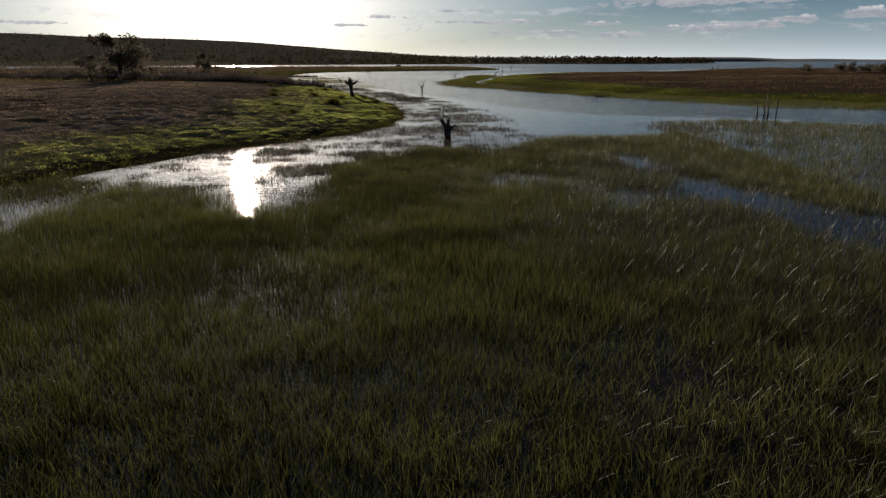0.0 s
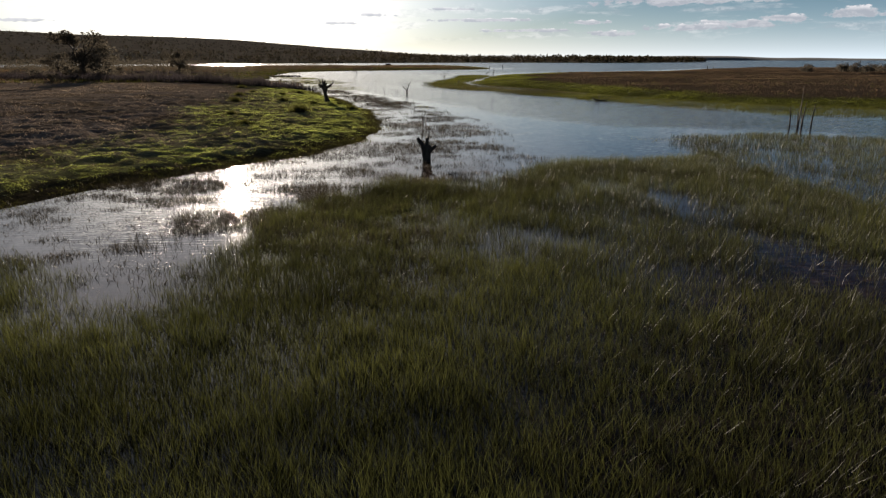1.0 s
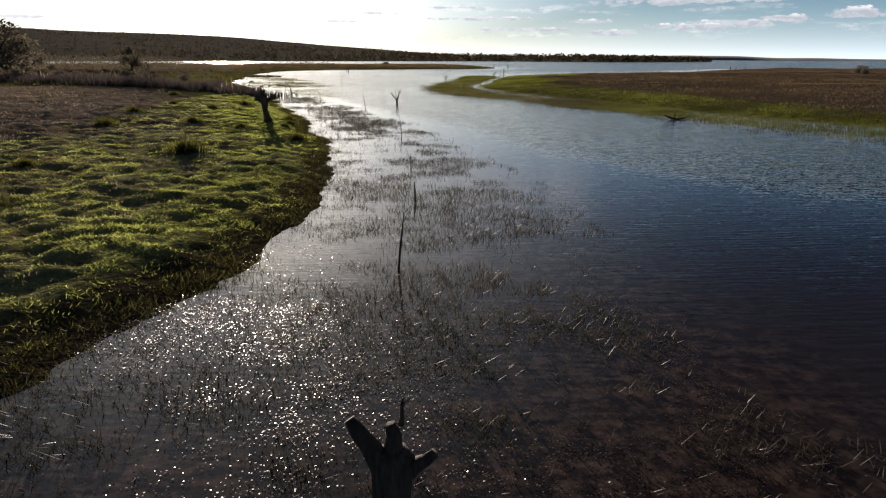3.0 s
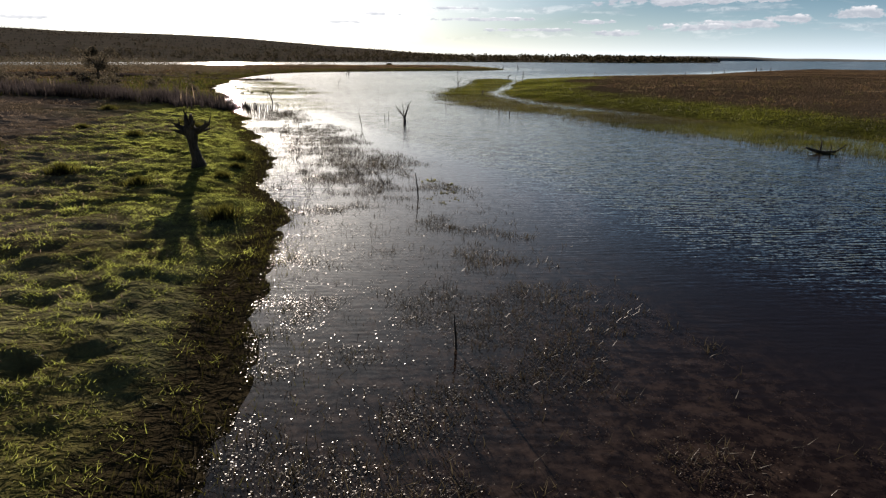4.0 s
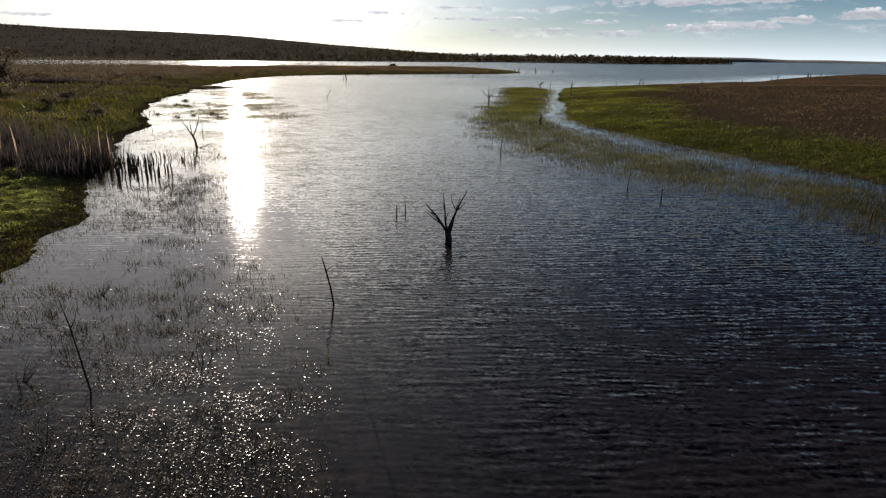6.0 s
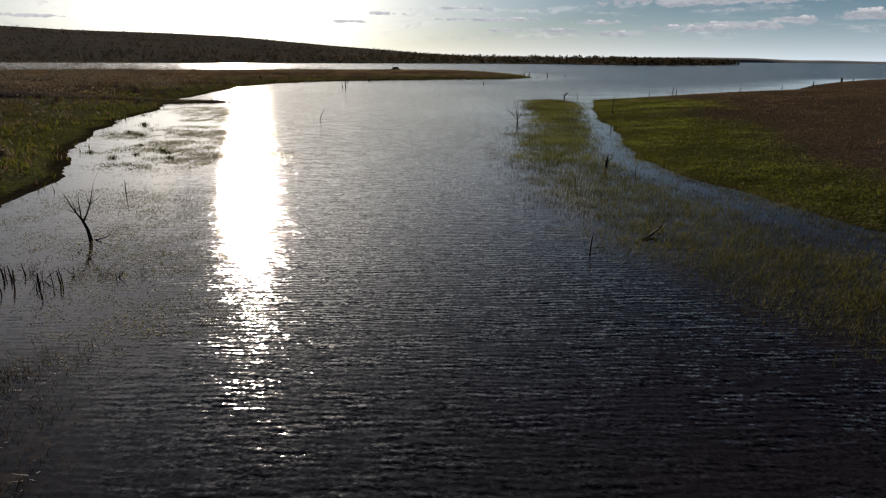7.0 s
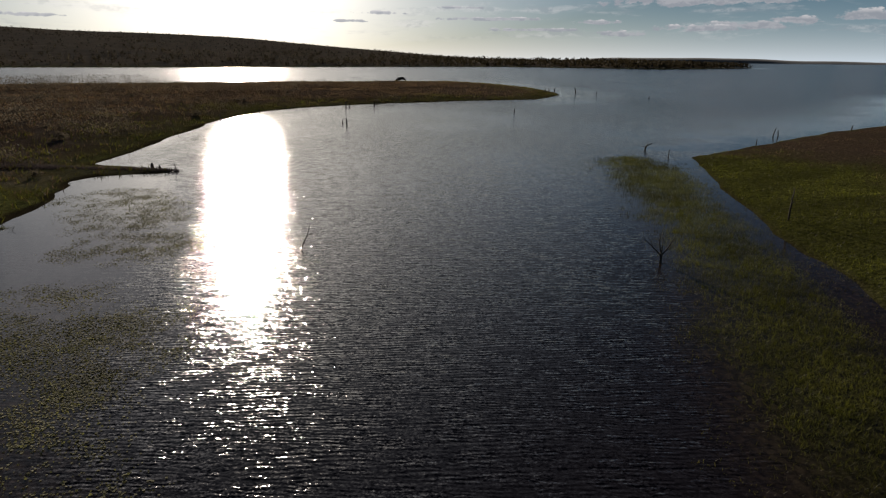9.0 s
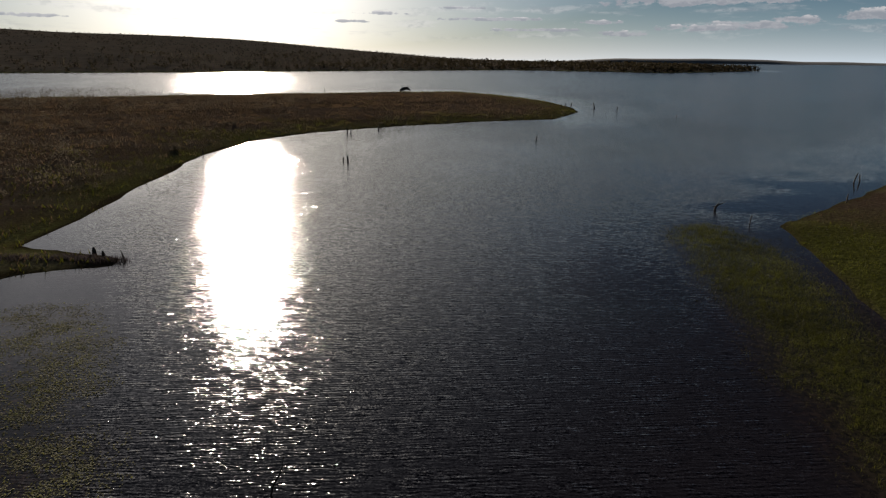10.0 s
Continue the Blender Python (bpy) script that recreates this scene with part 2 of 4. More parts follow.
def bark_material(name, dark, light):
    def build(n):
        place = n.add("ShaderNodeTexCoord").outputs["Object"]
        grain = n.noise(n.scaled(place, (14.0, 14.0, 2.2)), 1.0, 5.0, 0.65, 0.4)
        stain = n.noise(place, 1.7, 3.0)
        col = n.mix(n.ramp(grain, 0.3, 0.7), dark, light)
        col = n.mix(n.ramp(stain, 0.45, 0.7, 0.0, 0.6), col, tuple(0.5 * v for v in dark))
        bump = n.add("ShaderNodeBump", None, Strength=0.8, Distance=0.02, Height=grain)
        return n.add("ShaderNodeBsdfPrincipled", None, Base_Color=col, Roughness=0.85, Normal=bump.outputs[0]).outputs[0]
    return material(name, build)


GROUND = ground_material()
WATER = water_material()
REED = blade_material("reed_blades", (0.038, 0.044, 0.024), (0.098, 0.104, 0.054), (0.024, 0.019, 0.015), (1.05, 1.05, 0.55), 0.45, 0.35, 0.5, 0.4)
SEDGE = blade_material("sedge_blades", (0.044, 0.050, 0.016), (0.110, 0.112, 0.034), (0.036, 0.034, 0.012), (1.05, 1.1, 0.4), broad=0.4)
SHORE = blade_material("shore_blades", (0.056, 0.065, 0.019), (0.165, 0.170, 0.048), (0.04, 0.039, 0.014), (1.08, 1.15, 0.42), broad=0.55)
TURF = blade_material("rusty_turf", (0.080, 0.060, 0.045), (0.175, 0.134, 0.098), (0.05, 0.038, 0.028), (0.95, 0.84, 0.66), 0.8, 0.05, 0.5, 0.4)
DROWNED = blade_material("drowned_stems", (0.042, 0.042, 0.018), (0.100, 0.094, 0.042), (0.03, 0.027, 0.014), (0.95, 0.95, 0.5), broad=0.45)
# meadow and dry blades of the west bank: sun glare paled into the colour
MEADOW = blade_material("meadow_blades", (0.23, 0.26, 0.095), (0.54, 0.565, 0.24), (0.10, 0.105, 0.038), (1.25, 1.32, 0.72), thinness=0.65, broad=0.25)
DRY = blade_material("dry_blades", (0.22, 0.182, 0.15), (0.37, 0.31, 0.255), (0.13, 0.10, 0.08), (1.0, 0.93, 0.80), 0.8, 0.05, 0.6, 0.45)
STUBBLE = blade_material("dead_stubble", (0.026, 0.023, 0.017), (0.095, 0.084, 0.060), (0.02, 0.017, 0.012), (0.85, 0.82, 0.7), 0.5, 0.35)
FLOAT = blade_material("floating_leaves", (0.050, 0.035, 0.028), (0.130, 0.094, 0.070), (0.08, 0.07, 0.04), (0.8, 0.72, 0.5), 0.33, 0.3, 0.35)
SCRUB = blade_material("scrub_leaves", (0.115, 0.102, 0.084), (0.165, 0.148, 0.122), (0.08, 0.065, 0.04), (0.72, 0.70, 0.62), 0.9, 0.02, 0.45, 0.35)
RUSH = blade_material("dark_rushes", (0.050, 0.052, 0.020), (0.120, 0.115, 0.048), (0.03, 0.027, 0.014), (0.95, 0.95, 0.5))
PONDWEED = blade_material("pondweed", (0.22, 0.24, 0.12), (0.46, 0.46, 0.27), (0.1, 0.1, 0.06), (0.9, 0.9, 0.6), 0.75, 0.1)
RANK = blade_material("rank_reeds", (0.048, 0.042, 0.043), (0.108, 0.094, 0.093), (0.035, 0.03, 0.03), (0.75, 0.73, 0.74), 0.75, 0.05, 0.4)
WOODS = blade_material("far_wood_leaves", (0.040, 0.037, 0.027), (0.080, 0.071, 0.050), (0.03, 0.026, 0.018), (0.45, 0.42, 0.34), 0.8, 0.05)
BARK = bark_material("dead_wood", (0.028, 0.023, 0.019), (0.092, 0.074, 0.060))
PALE = bark_material("bleached_wood", (0.16, 0.13, 0.10), (0.36, 0.31, 0.25))



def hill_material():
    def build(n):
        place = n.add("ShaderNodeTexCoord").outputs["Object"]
        # bluish grey: the haze of distance is painted into the hill colour
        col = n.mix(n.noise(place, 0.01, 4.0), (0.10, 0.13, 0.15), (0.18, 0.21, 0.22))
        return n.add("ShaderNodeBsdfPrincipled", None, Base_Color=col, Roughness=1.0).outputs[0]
    return material("haze_tinted_hills", build)


HILLS = hill_material()

# ---------------------------------------------------------------- plan of the shores
def value_noise(x, y, size, seed):
    """Smooth noise from 0 to 1 with lumps of that size."""
    x, y = np.asarray(x) / size + 1000.0, np.asarray(y) / size + 1000.0
    i, j = np.floor(x).astype(np.int64), np.floor(y).astype(np.int64)
    u, v = x - i, y - j
    u, v = u * u * (3 - 2 * u), v * v * (3 - 2 * v)

    def corner(a, b):
        h = (a * 374761393 + b * 668265263 + seed * 982451653) & 0x7FFFFFFF
        h = ((h ^ (h >> 13)) * 1274126177) & 0x7FFFFFFF
        return ((h ^ (h >> 16)) & 0xFFFF) / 65535.0

    return (corner(i, j) * (1 - u) + corner(i + 1, j) * u) * (1 - v) + (corner(i, j + 1) * (1 - u) + corner(i + 1, j + 1) * u) * v


def inside(x, y, outline):
    """Distance to a closed outline: above 0 inside it, below 0 outside."""
    x, y = np.asarray(x, float), np.asarray(y, float)
    best, odd = np.full(x.shape, 1e18), np.zeros(x.shape, bool)
    for (ax, ay), (bx, by) in zip(outline, outline[1:] + outline[:1]):
        ex, ey = bx - ax, by - ay
        k = np.clip(((x - ax) * ex + (y - ay) * ey) / (ex * ex + ey * ey), 0, 1)
        best = np.minimum(best, (x - ax - k * ex) ** 2 + (y - ay - k * ey) ** 2)
        if ay != by:
            odd ^= ((ay > y) != (by > y)) & (x < ax + (y - ay) / (by - ay) * ex)
    return np.where(odd, 1, -1) * np.sqrt(best)


def along_line(x, y, line):
    """Distance to an open line."""
    best = np.full(np.shape(x), 1e18)
    for (ax, ay), (bx, by) in zip(line, line[1:]):
        ex, ey = bx - ax, by - ay
        k = np.clip(((x - ax) * ex + (y - ay) * ey) / (ex * ex + ey * ey), 0, 1)
        best = np.minimum(best, (x - ax - k * ex) ** 2 + (y - ay - k * ey) ** 2)
    return np.sqrt(best)


WEST_BANK = [(-3000, -200), (-60, 8), (-30, 18), (-17, 25), (-14, 33), (-10, 39), (-6.8, 43.5), (-4.2, 50), (-3.6, 57), (-4.4, 64), (-6, 72),
             (-8.2, 79), (-11, 89), (-13.6, 97), (-17, 104), (-19, 112), (-23, 122), (-30, 139), (-31, 146), (-37, 157), (-46, 182)]
WEST_SPIT = [(-48, 198), (-52, 211), (-47, 213.6), (-43.4, 215.4), (-43.6, 217.0), (-48, 217.6), (-56, 219.5), (-55, 224), (-57, 242), (-60, 279), (-57, 301), (-48, 316), (-29, 333), (-6, 348),
             (17, 358), (29, 384), (31, 402), (26, 446), (9, 488), (-13, 516), (-43, 500), (-96, 480), (-199, 428), (-320, 380),
             (-560, 360), (-3000, 420)]
WEST = WEST_BANK + WEST_SPIT
EAST = [(22, 231), (18.3, 214), (13.6, 190), (12, 175), (9.7, 164), (9, 156), (9.6, 148), (11.5, 141), (14, 133), (18, 124), (22, 112), (26, 102),
        (32, 91), (40, 82), (60, 72), (160, 50), (900, -50), (3500, -300), (3500, 350), (900, 380), (400, 420), (230, 415), (174, 388),
        (153, 368), (113, 320), (90, 286), (59, 264), (38, 245)]
ISLE = [(8, 226), (6, 206), (4, 186), (0, 170), (-1, 160), (-1.5, 150), (-1, 142), (0, 134), (4, 124), (10, 117), (13, 107), (17, 100),
        (20, 94), (24, 84), (28, 78), (33, 70), (44, 62), (70, 55), (160, 38), (160, 60), (60, 80), (40, 90), (30, 106), (22, 124), (14, 160),
        (18.5, 214), (17, 224), (16.5, 230), (13.5, 233), (10, 231)]
CREEK = [(22, 236), (18, 216), (13, 190), (10.6, 175), (8, 163), (7.2, 155), (7.4, 148), (9, 140), (11, 132), (15, 123), (21, 115)]
NEAR_REEDS = [(-70, 2), (-30, 15), (-17, 27), (-13, 26), (-9, 23), (-7, 21), (-5.5, 21.5), (-5, 25), (-5, 31), (-3, 33.6), (-1.3, 36.6), (0.8, 35.4), (2.8, 35.8), (4.6, 38.2), (6.6, 41), (8, 41),
              (11, 42), (15.5, 43), (15.5, 49), (17, 53), (24, 54), (34, 50), (60, 44), (150, 25), (150, -90), (-70, -90)]
NEAR_CREEK = [(9.2, 33), (9.6, 28), (10.2, 24), (11.3, 20.5), (12.6, 17.6), (17, 14), (26, 9), (60, -6)]
SHALLOWS = [(-20, 22), (-16, 30), (-4, 57), (-11, 89), (-20, 116), (-30, 142), (-34, 172), (-27, 166), (-22, 146), (-17, 128), (-13, 113),
            (-7, 101), (-5.2, 92), (-1.8, 88), (1.2, 76), (3.5, 66), (5, 62), (5.5, 50), (6.5, 44), (6, 36), (0, 20)]
FAR_SHORE = [(-3000, 480), (-700, 620), (-450, 800), (-319, 885), (-163, 1040), (84, 1240), (200, 1190), (297, 1110), (420, 1230), (570, 1390),
             (560, 1700), (700, 2300), (1300, 3400), (1300, 4900), (-4900, 4900), (-4900, 480)]


def wobble(x, y):
    """Small bays along every shore."""
    return (value_noise(x, y, 4.0, 1) - 0.5) * 1.2 + (value_noise(x, y, 1.3, 2) - 0.5) * 0.5


def shores(x, y):
    w = wobble(x, y)
    west = inside(x, y, WEST) + w
    east = inside(x, y, EAST) + w
    far = inside(x, y, FAR_SHORE) + 3 * w
    return west, east, far


def isle_bed(x, y):
    """The reed bed off the east shore: above 0 inside, with the creek cut out."""
    wide = np.interp(y, [112, 125, 150, 190, 215], [0.25, 0.6, 0.75, 1.2, 1.7])
    return np.minimum(inside(x, y, ISLE) + 1.5 * wobble(x, y), along_line(x, y, CREEK) - wide + 0.7 * wobble(x, y))


def land_height(x, y):
    west, east, far = shores(x, y)
    near = np.maximum(west, east)
    rise = np.where(near > 0, 0.02 + 1.1 * (1 - np.exp(-np.maximum(near, 0) / 14.0)), np.maximum(near, -40) * 0.07)
    clump = np.maximum(value_noise(x, y, 0.56, 3), value_noise(x + 31.7, y + 12.9, 0.47, 4))
    tuft = (np.clip((clump - 0.35) / 0.6, 0, 1) ** 0.8 + 0.9 * value_noise(x, y, 1.7, 13)) * 0.155 * np.clip(near / 2.4, 0.12, 1) * (near > -0.5)
    tuft = tuft * np.interp(x, [-60, -30, 14, 40], [0.2, 1, 1, 0.2]) * np.interp(y, [125, 200], [1, 0.25])
    swell = (value_noise(x, y, 22.0, 5) - 0.4) * 0.7 * np.clip(near / 15, 0, 1)
    flat = rise + tuft + swell
    crest = np.interp(x + 0.18 * y, [-3000, -900, -300, 100, 350, 700, 1200], [88, 84, 70, 50, 32, 14, 6])
    hill = crest * (np.clip((far - 20) / 1350, 0, 1) ** 0.9) + np.clip(far * 0.05, -3, 1.5) + (value_noise(x, y, 160, 6) - 0.5) * 5 * np.clip(far / 300, 0, 1)
    drown = np.interp(np.asarray(y) + 6 * value_noise(x, y, 5.0, 14), [138, 152, 166], [0.28, 0.08, 0.0])
    isle = np.clip(isle_bed(x, y) * 0.035 - 0.06 + (value_noise(x, y, 2.2, 15) - 0.5) * 0.10 - drown, -0.3, -0.02)
    z = np.maximum.reduce([flat, hill, np.where(near > 0, -9.0, isle)])
    bed = np.maximum.reduce([inside(x, y, NEAR_REEDS), inside(x, y, SHALLOWS), inside(x, y, ISLE)])
    return np.maximum(z, np.where(bed > -3, -0.25, -3.0))


def steps(fine, first, last, lo, hi, below=1.09, above=1.09):
    """Grid lines: even from first to last, then wider and wider to lo and hi."""
    mid = list(np.arange(first, last + fine, fine))
    for end, sign, growth in ((hi, 1, above), (lo, -1, below)):
        step, out = fine, []
        v = mid[-1] if sign > 0 else mid[0]
        while (end - v) * sign > 0:
            step *= growth
            v += sign * step
            out.append(v)
        mid = mid + out if sign > 0 else out[::-1] + mid
    return np.array(mid)


def sheet(name, xs, ys, height, attributes, mat):
    gx, gy = np.meshgrid(xs, ys)
    co = np.stack([gx.ravel(), gy.ravel(), height.ravel()], 1)
    w, h = len(xs), len(ys)
    a = (np.arange(h - 1)[:, None] * w + np.arange(w - 1)[None, :]).ravel()
    quads = np.stack([a, a + 1, a + 1 + w, a + w], 1)
    me = mesh_of(name, co, quads)
    for key, values in attributes.items():
        me.attributes.new(key, "FLOAT", "POINT").data.foreach_set("value", np.ascontiguousarray(values.ravel(), dtype=np.float32))
    me.polygons.foreach_set("use_smooth", np.ones(len(quads), bool))
    me.materials.append(mat)
    return new(name, me)


def mesh_of(name, co, *faces):
    """A mesh from arrays of points and of faces, each array with its own number of corners."""
    me = bpy.data.meshes.new(name)
    me.vertices.add(len(co))
    me.vertices.foreach_set("co", np.ascontiguousarray(co, dtype=np.float32).ravel())
    loops = np.concatenate([f.ravel() for f in faces])
    totals = np.concatenate([np.full(len(f), f.shape[1]) for f in faces])
    me.loops.add(len(loops))
    me.loops.foreach_set("vertex_index", loops.astype(np.int32))
    me.polygons.add(len(totals))
    me.polygons.foreach_set("loop_start", (np.cumsum(totals) - totals).astype(np.int32))
    me.update(calc_edges=True)
    me.validate()
    return me


# ---------------------------------------------------------------- ground and water
GX = steps(0.22, -25, 2, -4950, 4950, 1.06, 1.06)
GY = steps(0.24, 42, 112, -2500, 4950, 1.08, 1.027)
gx, gy = np.meshgrid(GX, GY)
g_west, g_east, g_far = shores(gx, gy)


def greenness(x, y):
    west, east, far = shores(x, y)
    lumps = (value_noise(x, y, 9.0, 8) - 0.5) * 0.95 + (value_noise(x, y, 3.0, 9) - 0.5) * 0.3
    w = 1.25 - west / np.interp(y, [118, 135, 185, 205], [13, 34, 34, 14]) + lumps - np.clip((y - 195) / 40, 0, 0.45) - np.clip((80 - y) / 60, 0, 0.6)
    east = np.where(east > 0, along_line(x, y, EAST[1:16]), east)
    e = 0.5 + 1.5 * (1 - east / np.interp(y, [110, 151, 190, 240], [8, 9, 15, 22])) + 0.9 * lumps + (value_noise(x, y, 16.0, 10) - 0.5) * 0.5
    return np.clip(np.where(west > 0, w, e), 0, 1)


def sandy(x, y):
    """Bare pale patches of sand."""
    total = np.zeros(np.shape(x))
    for cx, cy, rx, ry in ((59.6, 143.5, 4.2, 2.6), (68, 142, 2.5, 1.2), (72, 134, 3.0, 1.2), (88, 140, 5, 1.5), (39.0, 149, 1.6, 1.2), (41, 190, 2, 1.5),
                           (-74, 186, 15, 7), (-88, 205, 18, 6), (-60, 172, 8, 2), (-120, 190, 20, 6)):
        total = np.maximum(total, np.clip(1.6 - 1.4 * np.hypot((x - cx) / rx, (y - cy) / ry) + (value_noise(x, y, 1.6, 12) - 0.5), 0, 1))
    return total


ground = sheet("ground", GX, GY, land_height(gx, gy), {"green": greenness(gx, gy), "wood": np.clip(g_far / 30, 0, 1),
                                                         "sand": sandy(gx, gy), "edge": np.clip(1.1 - np.maximum(g_west, g_east) / np.interp(gy, [56, 76], [2.8, 1.4]), 0, 1) * np.where(g_east > -3, 0.45, 1.0) * (g_far < 0),
                                                         "rust": np.maximum(g_east > 0, 0.65 * np.clip((gy - 200) / 40, 0, 1) * (g_west > 0))}, GROUND)
tagged(ground, "marshy shore of green tussock grass and brown dry turf", "ground", kind="structure")

WX, WY = steps(1.3, -50, 40, -4950, 4950, 1.10, 1.10), steps(1.3, 0, 240, -2500, 4950, 1.10, 1.09)
wx, wy = np.meshgrid(WX, WY)
w_west, w_east, w_far = shores(wx, wy)
w_wind = np.clip((wy - 215) / 120, 0, 1) * np.clip(-np.maximum.reduce([w_west, w_east, w_far]) / 30, 0, 1)
w_shallow = np.clip(inside(wx, wy, SHALLOWS) / 3 + 0.6, 0, 1)
w_reeds = np.clip(inside(wx, wy, NEAR_REEDS) / 2 + 0.8, 0, 1)
w_edge = np.clip(1 + np.maximum(w_west, w_east) / 5, 0, 1)
w_slick = np.where(wy > 222, np.clip(1.2 + w_east / 15 + 1.2 * (value_noise(wx * 0.5, wy, 5.0, 16) - 0.5), 0, 1.0), 0)


def raft_zone(x, y):
    zone = np.zeros(np.shape(x))
    for cx, cy, r in ((-16, 123, 3), (-22.8, 138, 5), (-20, 131, 3), (-26, 151, 4), (-24, 156, 4), (-29, 160, 5), (-36, 170, 4), (-43, 201, 4), (-38, 192, 4), (-34, 186, 4), (-40, 197, 4), (-33, 174, 3.5), (-28, 170.5, 3.5), (-32.5, 169, 2.5), (-27.5, 166, 2.5), (-25.5, 156, 3), (-24.5, 153, 2.5), (-30.5, 162.5, 2.5), (-19, 131, 4.5), (-17.5, 128, 3), (15.3, 50.4, 2)):
        zone = np.maximum(zone, np.clip(1.4 - np.hypot(x - cx, y - cy) / r, 0, 1))
    return zone


w_isle = np.clip(inside(wx, wy, ISLE) / 4 + 0.7, 0, 1)
shelter = np.clip(inside(wx, wy, [(-30, 10), (-4, 57), (-12, 92), (-21, 118), (-36, 160), (-46, 182), (-52, 214), (-43, 213), (-36, 200), (-30, 178), (-22, 150), (-12, 116), (-4, 98),
                                  (2, 86), (7, 70), (14, 60), (30, 55), (30, 0)]) / 5 + 0.5, 0, 1)
water = sheet("water", WX, WY, wx * 0.0, {"wind": w_wind, "sedge": np.clip(isle_bed(wx, wy) / 3 + 0.35, 0, 1) * (w_east < 0.5), "calm": np.maximum.reduce([w_shallow, w_reeds, w_edge * 0.75, w_slick, shelter, w_isle]),
                                         "shallow": np.maximum.reduce([w_shallow, w_reeds, np.clip(w_edge, 0, 1) * 0.6, w_isle, np.clip(raft_zone(wx, wy), 0, 1)])}, WATER)
tagged(water, "dark rippled lake water reflecting sun and clouds", "water", kind="structure")


# ---------------------------------------------------------------- grasses
RNG = np.random.default_rng(7)


def blades(name, x, y, z, tall, wide, lean, mat, label, category, bent=True):
    """Single grass blades, each a bent strip that tapers to a tip."""
    k = len(x)
    turn, tip = RNG.uniform(0, 2 * np.pi, k), RNG.uniform(0, 2 * np.pi, k)
    bend = lean * tall
    sx, sy = np.cos(turn) * wide / 2, np.sin(turn) * wide / 2
    bx, by = np.cos(tip) * bend, np.sin(tip) * bend
    rows = ((-1, 0, 0, 1), (1, 0, 0, 1), (1, 0.55, 0.3, 0.8), (-1, 0.55, 0.3, 0.8), (0, 1, 1, 0))
    rows = rows if bent else (rows[0], rows[1], rows[4])
    co = np.empty((k, len(rows), 3))
    for i, (s, up, out, taper) in enumerate(rows):
        co[:, i, 0] = x + s * sx * taper + bx * out
        co[:, i, 1] = y + s * sy * taper + by * out
        co[:, i, 2] = z + tall * up * (1 - 0.25 * out * lean)
    first = np.arange(k)[:, None] * len(rows)
    faces = [np.array([[0, 1, 2, 3]]), np.array([[3, 2, 4]])] if bent else [np.array([[0, 1, 2]])]
    me = mesh_of(name, co.reshape(-1, 3), *[first + f for f in faces])
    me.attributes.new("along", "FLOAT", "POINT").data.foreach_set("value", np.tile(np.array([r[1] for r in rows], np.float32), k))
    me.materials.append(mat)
    return tagged(new(name, me), label, category, kind="stuff")


def scatter(count, x0, x1, y0, y1, chance):
    x, y = RNG.uniform(x0, x1, count), RNG.uniform(y0, y1, count)
    keep = RNG.random(count) < chance(x, y)
    return x[keep], y[keep]


def tufts(count, each, spread, x0, x1, y0, y1, chance):
    """Blades gathered round tuft centres that the chance lets grow."""
    cx, cy = scatter(count, x0, x1, y0, y1, chance)
    n = RNG.poisson(each, len(cx))
    cx, cy = np.repeat(cx, n), np.repeat(cy, n)
    return cx + RNG.normal(0, spread, len(cx)), cy + RNG.normal(0, spread, len(cx))


def reed_cover(x, y):
    bed = inside(x, y, NEAR_REEDS) + wobble(x, y)
    thick = np.clip(bed / 1.5 + 0.3, 0, 1)
    creek = along_line(x, y, NEAR_CREEK) + 1.2 * wobble(x, y)
    thick *= np.clip((creek - np.interp(y, [13, 18, 22, 26, 33], [1.2, 1.1, 0.75, 0.0, -0.4])) / 1.2, 0.12, 1)
    pools = value_noise(x, y, 3.4, 21) * 0.55 + value_noise(x, y, 1.3, 22) * 0.45
    thin = np.zeros(np.shape(x))
    # shallow pools in the bed, where the reeds stand far apart
    for px, py, rx, ry, k in ((2.6, 26.2, 4.4, 2.0, 0.85), (3.6, 8.2, 2.4, 3.4, 0.7), (8.2, 29.5, 3.5, 2.6, 0.5), (10.2, 32, 1.8, 1.5, 0.6),
                              (7.5, 22, 3.0, 4.0, 0.35), (1.5, 36.0, 3.4, 2.4, 0.6), (4, 16, 3, 3, 0.2)):
        thin = np.maximum(thin, k * np.clip(1.5 - 1.5 * np.hypot((x - px) / rx, (y - py) / ry), 0, 1))
    patch = np.clip((pools - 0.20) / 0.22, np.interp(y, [14, 22], [0.9, 0.62]), 1) * (1 - thin * np.clip(1.6 - 1.6 * pools, 0.5, 1.1))
    return thick * np.clip(patch, 0.03, 1)


near = tufts(82000, 7, 0.13, -13, 16, 4, 45, reed_cover)
extra = tufts(20000, 7, 0.13, -13, 5, 4, 26, lambda x, y: reed_cover(x, y) * np.clip(1.5 - np.hypot((x + 4) / 10, (y - 14) / 11), 0, 1))
near = np.concatenate([near[0], extra[0]]), np.concatenate([near[1], extra[1]])
outer = tufts(72000, 7, 0.16, -26, 44, 3, 56, lambda x, y: reed_cover(x, y) * ((x < -12.5) | (x > 15.5) | (y > 44.5)))
x, y = outer
k = len(x)
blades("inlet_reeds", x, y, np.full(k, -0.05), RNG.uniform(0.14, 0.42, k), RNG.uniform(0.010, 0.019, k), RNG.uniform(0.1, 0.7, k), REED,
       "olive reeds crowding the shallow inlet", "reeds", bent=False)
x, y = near
